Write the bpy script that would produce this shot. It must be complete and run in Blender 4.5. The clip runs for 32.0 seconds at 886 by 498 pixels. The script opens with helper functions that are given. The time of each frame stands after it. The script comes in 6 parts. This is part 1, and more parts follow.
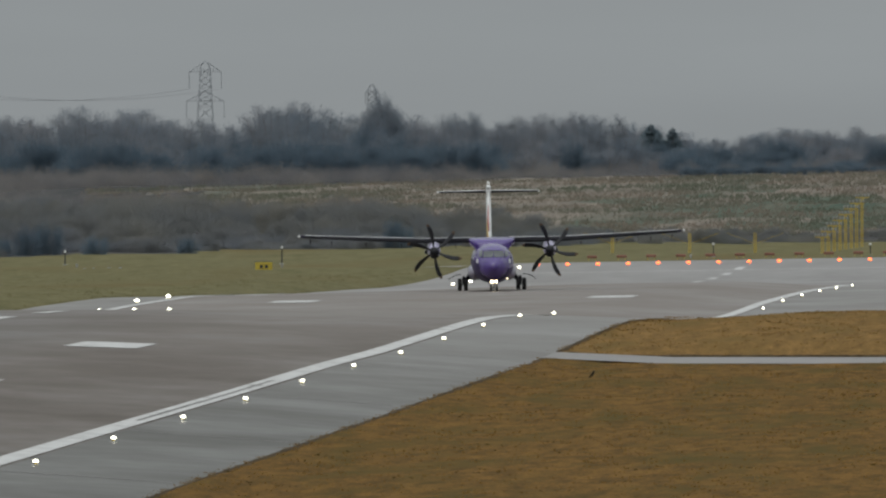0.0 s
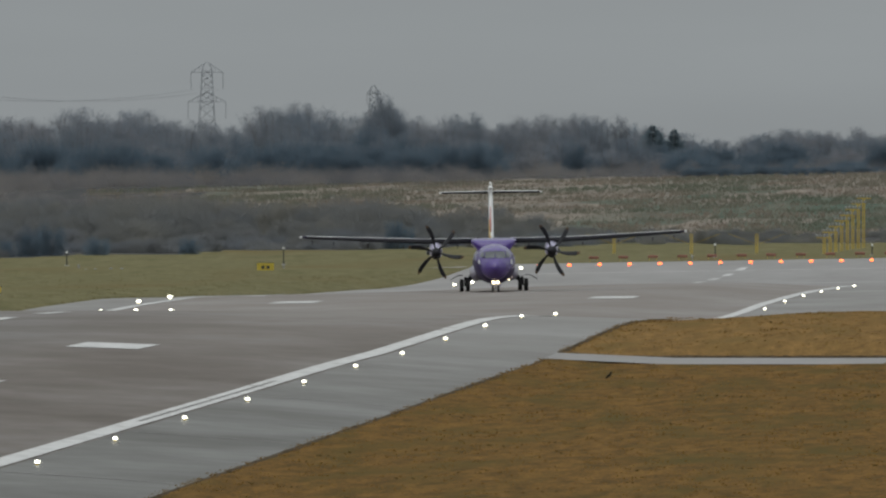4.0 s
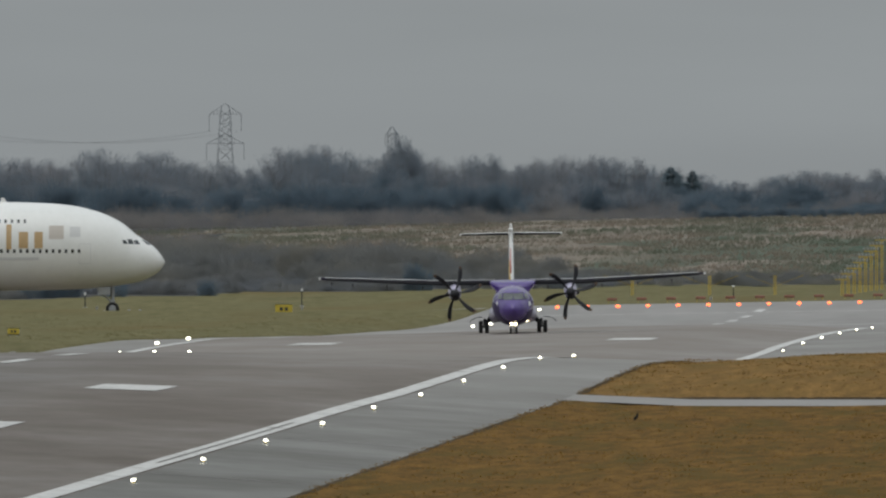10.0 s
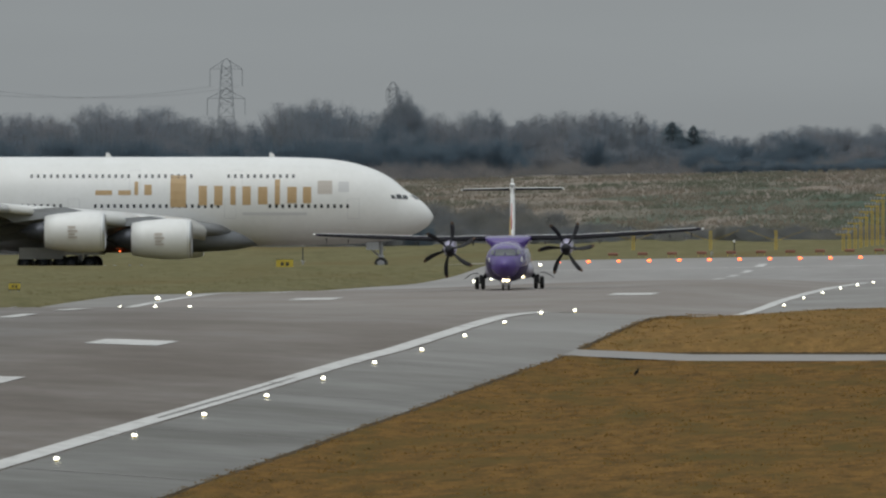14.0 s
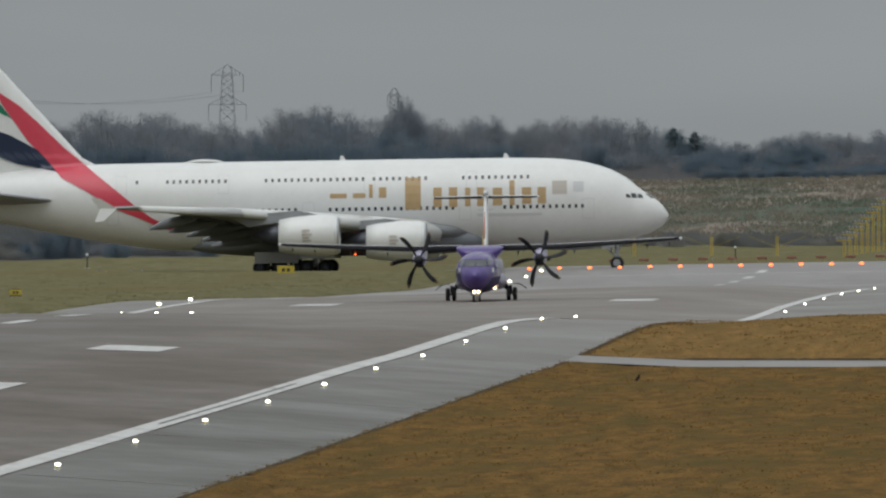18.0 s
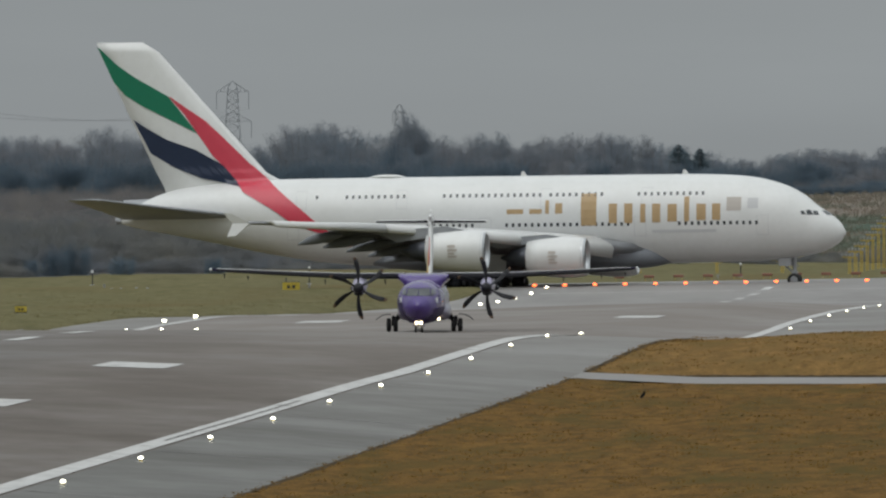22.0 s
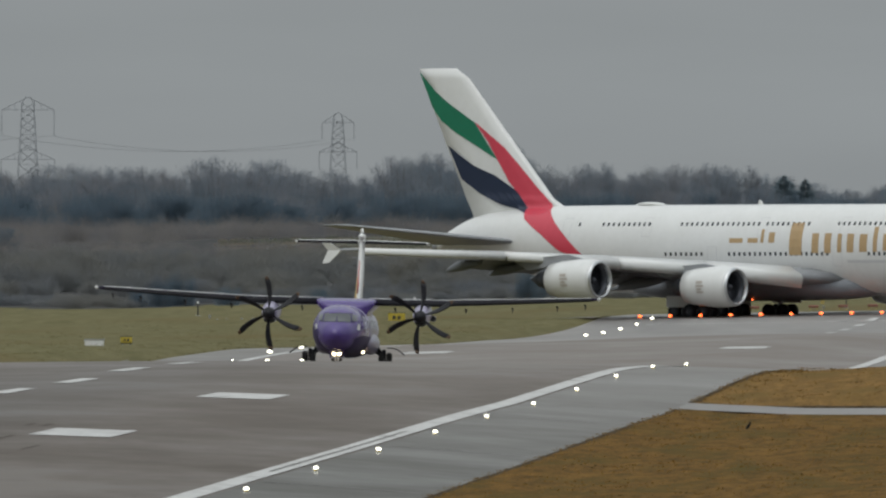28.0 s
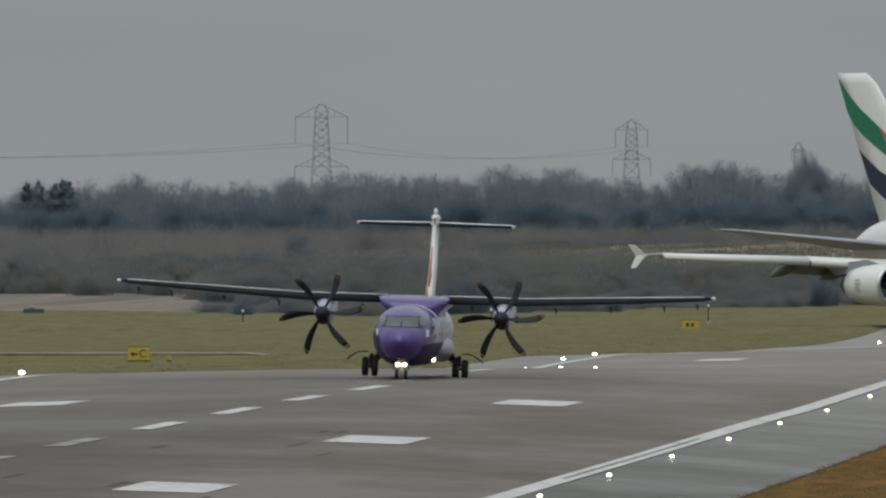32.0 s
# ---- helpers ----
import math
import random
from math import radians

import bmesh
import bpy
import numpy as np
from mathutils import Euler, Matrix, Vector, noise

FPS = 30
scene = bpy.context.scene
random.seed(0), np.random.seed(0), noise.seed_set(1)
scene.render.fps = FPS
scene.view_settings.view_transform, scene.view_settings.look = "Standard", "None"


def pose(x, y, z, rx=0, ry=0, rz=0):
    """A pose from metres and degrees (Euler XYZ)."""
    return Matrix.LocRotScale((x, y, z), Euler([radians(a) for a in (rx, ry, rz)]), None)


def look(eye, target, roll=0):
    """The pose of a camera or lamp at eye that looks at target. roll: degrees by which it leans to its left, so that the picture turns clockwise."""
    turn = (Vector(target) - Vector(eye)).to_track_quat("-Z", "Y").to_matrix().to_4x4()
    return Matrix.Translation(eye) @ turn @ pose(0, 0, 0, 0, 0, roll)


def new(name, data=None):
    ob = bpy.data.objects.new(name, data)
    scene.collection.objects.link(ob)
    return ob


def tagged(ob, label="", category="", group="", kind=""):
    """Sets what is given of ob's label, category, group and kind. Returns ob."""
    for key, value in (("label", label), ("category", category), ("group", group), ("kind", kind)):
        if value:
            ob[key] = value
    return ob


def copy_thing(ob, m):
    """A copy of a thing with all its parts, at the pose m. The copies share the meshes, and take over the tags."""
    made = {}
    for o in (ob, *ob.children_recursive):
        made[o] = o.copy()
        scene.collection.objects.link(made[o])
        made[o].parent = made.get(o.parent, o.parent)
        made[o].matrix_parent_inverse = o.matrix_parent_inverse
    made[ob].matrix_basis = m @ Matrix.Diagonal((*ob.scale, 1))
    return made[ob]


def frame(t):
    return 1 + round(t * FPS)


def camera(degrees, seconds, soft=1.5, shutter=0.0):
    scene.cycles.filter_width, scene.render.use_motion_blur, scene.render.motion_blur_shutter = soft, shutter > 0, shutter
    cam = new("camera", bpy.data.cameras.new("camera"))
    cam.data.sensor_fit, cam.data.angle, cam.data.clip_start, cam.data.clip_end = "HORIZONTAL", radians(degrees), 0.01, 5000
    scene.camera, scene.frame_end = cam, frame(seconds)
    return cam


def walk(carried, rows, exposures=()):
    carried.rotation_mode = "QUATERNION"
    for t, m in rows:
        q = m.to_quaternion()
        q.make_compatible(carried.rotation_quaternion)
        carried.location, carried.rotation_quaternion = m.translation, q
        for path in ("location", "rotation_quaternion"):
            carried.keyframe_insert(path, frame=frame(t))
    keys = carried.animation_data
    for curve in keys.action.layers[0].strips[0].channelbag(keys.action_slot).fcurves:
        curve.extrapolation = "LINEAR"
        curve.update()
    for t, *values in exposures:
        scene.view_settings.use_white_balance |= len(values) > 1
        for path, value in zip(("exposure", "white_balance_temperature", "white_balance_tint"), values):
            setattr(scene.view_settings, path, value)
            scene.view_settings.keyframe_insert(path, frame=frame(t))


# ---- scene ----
FOCAL = 38000.0
EYE = (0.0, 0.0, 8.0)
cam = camera(2.3638, 32.0, soft=2.3)


def aim(right, down):
    """The camera's pose on its fixed stand, turned left and up from its first aim by small shares of the picture."""
    turn = math.degrees((1744.0 + right) / FOCAL)
    tilt = math.degrees((down - 108.0) / FOCAL)
    return pose(EYE[0], EYE[1], EYE[2], 90 + tilt, 0, turn)


walk(cam, [
    (0, aim(0.0, 0.0)), (0.5, aim(1.0, -1.0)), (1, aim(0.3, -1.7)), (1.5, aim(-0.7, -2.7)), (2, aim(0.0, -3.0)), (2.5, aim(0.0, -2.7)),
    (3, aim(0.0, -1.0)), (3.5, aim(1.3, 0.0)), (5.5, aim(15.3, 7.7)), (6, aim(24.3, 9.7)), (6.5, aim(33.0, 10.7)), (7, aim(41.0, 11.0)),
    (7.5, aim(45.3, 10.7)), (8, aim(49.0, 14.0)), (8.5, aim(48.3, 22.0)), (9, aim(44.0, 42.0)), (9.5, aim(36.3, 66.3)), (10, aim(35.3, 75.0)),
    (10.5, aim(37.0, 63.0)), (11, aim(37.0, 40.0)), (11.5, aim(36.3, 17.3)), (12, aim(35.3, 2.0)), (12.5, aim(33.7, -7.7)), (13, aim(33.7, -9.0)),
    (13.5, aim(35.3, -7.0)), (14, aim(37.0, -4.7)), (14.5, aim(37.0, -2.0)), (16.5, aim(37.0, -1.0)), (17, aim(37.0, 1.7)), (17.5, aim(38.0, 2.0)),
    (18, aim(39.0, 6.0)), (18.5, aim(39.0, 10.7)), (19, aim(40.3, 16.0)), (19.5, aim(41.3, 20.0)), (20, aim(42.3, 29.0)), (20.5, aim(43.7, 33.0)),
    (21, aim(44.3, 34.0)), (21.5, aim(46.0, 35.0)), (22, aim(48.3, 35.7)), (22.5, aim(53.0, 38.0)), (23, aim(58.0, 40.3)), (23.5, aim(67.3, 42.0)),
    (24, aim(77.7, 44.3)), (24.5, aim(85.0, 46.0)), (26.5, aim(133.0, 63.3)), (27, aim(156.7, 73.7)), (27.5, aim(190.0, 81.7)), (28, aim(235.0, 90.3)),
    (28.5, aim(297.0, 97.0)), (29, aim(361.3, 101.0)), (29.5, aim(433.3, 103.0)), (30, aim(516.0, 104.0)), (30.5, aim(587.0, 103.0)), (31, aim(655.0, 102.7)),
    (31.5, aim(706.0, 102.7)), (32, aim(754.3, 103.0)),
])

# ---- world and light ----
world = bpy.data.worlds.new("overcast_sky")
scene.world = world
world.use_nodes = True
wn, wl = world.node_tree.nodes, world.node_tree.links
wn.clear()
sky = wn.new("ShaderNodeTexSky")
sky.sky_type, sky.sun_disc = "NISHITA", False
sky.sun_elevation, sky.sun_rotation = radians(57), radians(210)
sky.air_density, sky.dust_density, sky.ozone_density = 1.0, 4.0, 1.0
grey = wn.new("ShaderNodeHueSaturation")
grey.inputs["Saturation"].default_value = 0.0
coord = wn.new("ShaderNodeTexCoord")
split = wn.new("ShaderNodeSeparateXYZ")
height = wn.new("ShaderNodeMapRange")
height.inputs["From Min"].default_value, height.inputs["From Max"].default_value = -0.02, 1.0
height.inputs["To Min"].default_value, height.inputs["To Max"].default_value = 1.0, 3.2
stretch = wn.new("ShaderNodeMapping")
stretch.inputs["Scale"].default_value = (9, 9, 60)
cloud = wn.new("ShaderNodeTexNoise")
cloud.inputs["Scale"].default_value, cloud.inputs["Detail"].default_value = 2.0, 5.0
puff = wn.new("ShaderNodeMapRange")
puff.inputs["To Min"].default_value, puff.inputs["To Max"].default_value = 0.86, 1.14
mul = wn.new("ShaderNodeMath")
mul.operation = "MULTIPLY"
tint = wn.new("ShaderNodeMix")
tint.data_type, tint.blend_type = "RGBA", "MULTIPLY"
tint.inputs[0].default_value = 1.0
tint.inputs[7].default_value = (0.93, 1.0, 1.03, 1)
flat = wn.new("ShaderNodeMix")
flat.data_type = "RGBA"
flat.inputs[0].default_value = 0.92
flat.inputs[7].default_value = (3.2, 3.2, 3.2, 1)
back = wn.new("ShaderNodeBackground")
out = wn.new("ShaderNodeOutputWorld")
wl.new(sky.outputs[0], grey.inputs["Color"])
wl.new(grey.outputs[0], flat.inputs[6])
wl.new(flat.outputs[2], tint.inputs[6])
wl.new(coord.outputs["Generated"], split.inputs[0])
wl.new(split.outputs["Z"], height.inputs["Value"])
wl.new(coord.outputs["Generated"], stretch.inputs["Vector"])
wl.new(stretch.outputs[0], cloud.inputs["Vector"])
wl.new(cloud.outputs["Fac"], puff.inputs["Value"])
wl.new(height.outputs[0], mul.inputs[0])
wl.new(puff.outputs[0], mul.inputs[1])
bright = wn.new("ShaderNodeMath")
bright.operation = "MULTIPLY"
bright.inputs[1].default_value = 0.092
wl.new(mul.outputs[0], bright.inputs[0])
wl.new(tint.outputs[2], back.inputs["Color"])
wl.new(bright.outputs[0], back.inputs["Strength"])
wl.new(back.outputs[0], out.inputs[0])

sun = new("sun", bpy.data.lights.new("sun", "SUN"))
sun.data.energy, sun.data.angle, sun.data.color = 0.7, radians(60), (1.0, 0.97, 0.93)
sun.matrix_world = look((-35, -60, 110), (0, 0, 0))
scene.view_settings.exposure = 0.0


# ---- materials ----
def mat(name, a, b=None, scale=1.0, rough=0.6, rough2=None, metal=0.0, bump=0.0, detail=6.0, fine=0.0, coat=0.0,
        glow=None, power=0.0, spec=0.5, vary=0.0, stretch=(1, 1, 1), lo=0.35, hi=0.65, spots=None, leafy=0.0, hues=None, lane=None, patches=None, far_sheen=None):
    """A surface between two colours, mottled at two scales."""
    m = bpy.data.materials.new(name)
    m.use_nodes = True
    n, l = m.node_tree.nodes, m.node_tree.links
    p = n["Principled BSDF"]
    p.inputs["Base Color"].default_value = (*a, 1)
    p.inputs["Roughness"].default_value, p.inputs["Metallic"].default_value = rough, metal
    p.inputs["Coat Weight"].default_value = coat
    p.inputs["Specular IOR Level"].default_value = spec
    if glow:
        p.inputs["Emission Color"].default_value, p.inputs["Emission Strength"].default_value = (*glow, 1), power
    if b is None and not bump and rough2 is None:
        return m
    tc, mp = n.new("ShaderNodeTexCoord"), n.new("ShaderNodeMapping")
    mp.inputs["Scale"].default_value = stretch
    l.new(tc.outputs["Object"], mp.inputs["Vector"])
    big = n.new("ShaderNodeTexNoise")
    big.inputs["Scale"].default_value, big.inputs["Detail"].default_value = scale, detail
    big.inputs["Roughness"].default_value = 0.62
    l.new(mp.outputs[0], big.inputs["Vector"])
    small = n.new("ShaderNodeTexNoise")
    small.inputs["Scale"].default_value, small.inputs["Detail"].default_value = fine or scale * 9, 4
    l.new(mp.outputs[0], small.inputs["Vector"])
    both = n.new("ShaderNodeMix")
    both.inputs[0].default_value = 0.35
    l.new(big.outputs["Fac"], both.inputs[2]), l.new(small.outputs["Fac"], both.inputs[3])
    ramp = n.new("ShaderNodeMapRange")
    ramp.inputs["From Min"].default_value, ramp.inputs["From Max"].default_value = lo, hi
    l.new(both.outputs[0], ramp.inputs["Value"])
    if b is not None:
        mix = n.new("ShaderNodeMix")
        mix.data_type = "RGBA"
        mix.inputs[6].default_value, mix.inputs[7].default_value = (*a, 1), (*b, 1)
        l.new(ramp.outputs[0], mix.inputs[0])
        last = mix.outputs[2]
        if spots:
            tex = n.new("ShaderNodeTexNoise")
            tex.inputs["Scale"].default_value, tex.inputs["Detail"].default_value = spots[1], 5
            l.new(mp.outputs[0], tex.inputs["Vector"])
            lim = n.new("ShaderNodeMapRange")
            lim.inputs["From Min"].default_value, lim.inputs["From Max"].default_value = spots[2], spots[3]
            l.new(tex.outputs["Fac"], lim.inputs["Value"])
            over = n.new("ShaderNodeMix")
            over.data_type = "RGBA"
            over.inputs[7].default_value = (*spots[0], 1)
            l.new(lim.outputs[0], over.inputs[0]), l.new(last, over.inputs[6])
            last = over.outputs[2]
        if lane:
            # a worn lane along the runway: colour, middle, half width
            axes, off, span_, edge, worn, over = (n.new("ShaderNode" + k) for k in ("SeparateXYZ", "Math", "Math", "MapRange", "Math", "Mix"))
            l.new(tc.outputs["Object"], axes.inputs[0]), l.new(axes.outputs["X"], off.inputs[0])
            off.operation, span_.operation, worn.operation = "SUBTRACT", "ABSOLUTE", "MULTIPLY"
            off.inputs[1].default_value = lane[1]
            edge.interpolation_type = "SMOOTHSTEP"
            edge.inputs["From Min"].default_value, edge.inputs["From Max"].default_value = lane[2] * 1.5, lane[2] * 0.4
            l.new(off.outputs[0], span_.inputs[0]), l.new(span_.outputs[0], edge.inputs["Value"])
            part_of = n.new("ShaderNodeMapRange")
            part_of.inputs["From Min"].default_value, part_of.inputs["From Max"].default_value = 0.3, 0.6
            part_of.inputs["To Min"].default_value = 0.45
            l.new(both.outputs[0], part_of.inputs["Value"])
            l.new(edge.outputs[0], worn.inputs[0]), l.new(part_of.outputs[0], worn.inputs[1])
            over.data_type = "RGBA"
            over.inputs[7].default_value = (*lane[0], 1)
            l.new(worn.outputs[0], over.inputs[0]), l.new(last, over.inputs[6])
            last = over.outputs[2]
        if far_sheen:
            # wet sky sheen painted paler further along the runway: colour, from, to
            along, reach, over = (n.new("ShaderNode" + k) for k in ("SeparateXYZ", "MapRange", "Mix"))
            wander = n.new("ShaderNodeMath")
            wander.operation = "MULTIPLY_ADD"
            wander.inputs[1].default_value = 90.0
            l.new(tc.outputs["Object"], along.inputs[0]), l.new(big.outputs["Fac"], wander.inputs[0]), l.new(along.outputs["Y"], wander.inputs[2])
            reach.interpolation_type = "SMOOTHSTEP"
            reach.inputs["From Min"].default_value, reach.inputs["From Max"].default_value = far_sheen[1] + 45, far_sheen[2] + 45
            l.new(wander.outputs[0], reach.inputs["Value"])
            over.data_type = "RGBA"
            over.inputs[7].default_value = (*far_sheen[0], 1)
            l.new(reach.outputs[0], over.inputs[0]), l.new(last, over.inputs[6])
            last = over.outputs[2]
        if patches:
            # drifts of another growth over the land: colour, share, size
            land, drift, lim, over = (n.new("ShaderNode" + k) for k in ("NewGeometry", "TexNoise", "MapRange", "Mix"))
            far_off = n.new("ShaderNodeMapping")
            far_off.inputs["Scale"].default_value = (1, 0.25, 1)
            drift.inputs["Scale"].default_value, drift.inputs["Detail"].default_value = patches[2], 3
            lim.inputs["From Min"].default_value, lim.inputs["From Max"].default_value = 0.36, 0.64
            lim.inputs["To Max"].default_value = patches[1]
            l.new(land.outputs["Position"], far_off.inputs["Vector"]), l.new(far_off.outputs[0], drift.inputs["Vector"]), l.new(drift.outputs["Fac"], lim.inputs["Value"])
            over.data_type = "RGBA"
            over.inputs[7].default_value = (*patches[0], 1)
            l.new(lim.outputs[0], over.inputs[0]), l.new(last, over.inputs[6])
            last = over.outputs[2]
        if hues:
            pick, turn = n.new("ShaderNodeObjectInfo"), n.new("ShaderNodeMath")
            turn.operation = "MULTIPLY"
            turn.inputs[1].default_value = 7.31
            wrap = n.new("ShaderNodeMath")
            wrap.operation = "FRACT"
            l.new(pick.outputs["Random"], turn.inputs[0]), l.new(turn.outputs[0], wrap.inputs[0])
            hue, shift = n.new("ShaderNodeMix"), n.new("ShaderNodeMix")
            hue.data_type = shift.data_type = "RGBA"
            hue.inputs[6].default_value, hue.inputs[7].default_value = (*hues[0], 1), (*hues[1], 1)
            shift.inputs[0].default_value = 0.22
            l.new(wrap.outputs[0], hue.inputs[0]), l.new(last, shift.inputs[6]), l.new(hue.outputs[2], shift.inputs[7])
            last = shift.outputs[2]
        if vary:
            info, hsv = n.new("ShaderNodeObjectInfo"), n.new("ShaderNodeHueSaturation")
            rng = n.new("ShaderNodeMapRange")
            rng.inputs["To Min"].default_value, rng.inputs["To Max"].default_value = 1 - vary, 1 + vary
            l.new(info.outputs["Random"], rng.inputs["Value"]), l.new(rng.outputs[0], hsv.inputs["Value"])
            l.new(last, hsv.inputs["Color"])
            last = hsv.outputs[0]
        l.new(last, p.inputs["Base Color"])
    if leafy:
        thin, blend = n.new("ShaderNodeBsdfTranslucent"), n.new("ShaderNodeMixShader")
        blend.inputs[0].default_value = leafy
        l.new(last, thin.inputs["Color"]), l.new(p.outputs[0], blend.inputs[1]), l.new(thin.outputs[0], blend.inputs[2])
        l.new(blend.outputs[0], n["Material Output"].inputs["Surface"])
    if rough2 is not None:
        rr = n.new("ShaderNodeMapRange")
        rr.inputs["From Min"].default_value, rr.inputs["From Max"].default_value = lo, hi
        rr.inputs["To Min"].default_value, rr.inputs["To Max"].default_value = rough, rough2
        l.new(big.outputs["Fac"], rr.inputs["Value"]), l.new(rr.outputs[0], p.inputs["Roughness"])
    if bump:
        bp = n.new("ShaderNodeBump")
        bp.inputs["Strength"].default_value, bp.inputs["Distance"].default_value = min(bump, 1.0), 0.05
        l.new(small.outputs["Fac"], bp.inputs["Height"]), l.new(bp.outputs[0], p.inputs["Normal"])
    return m


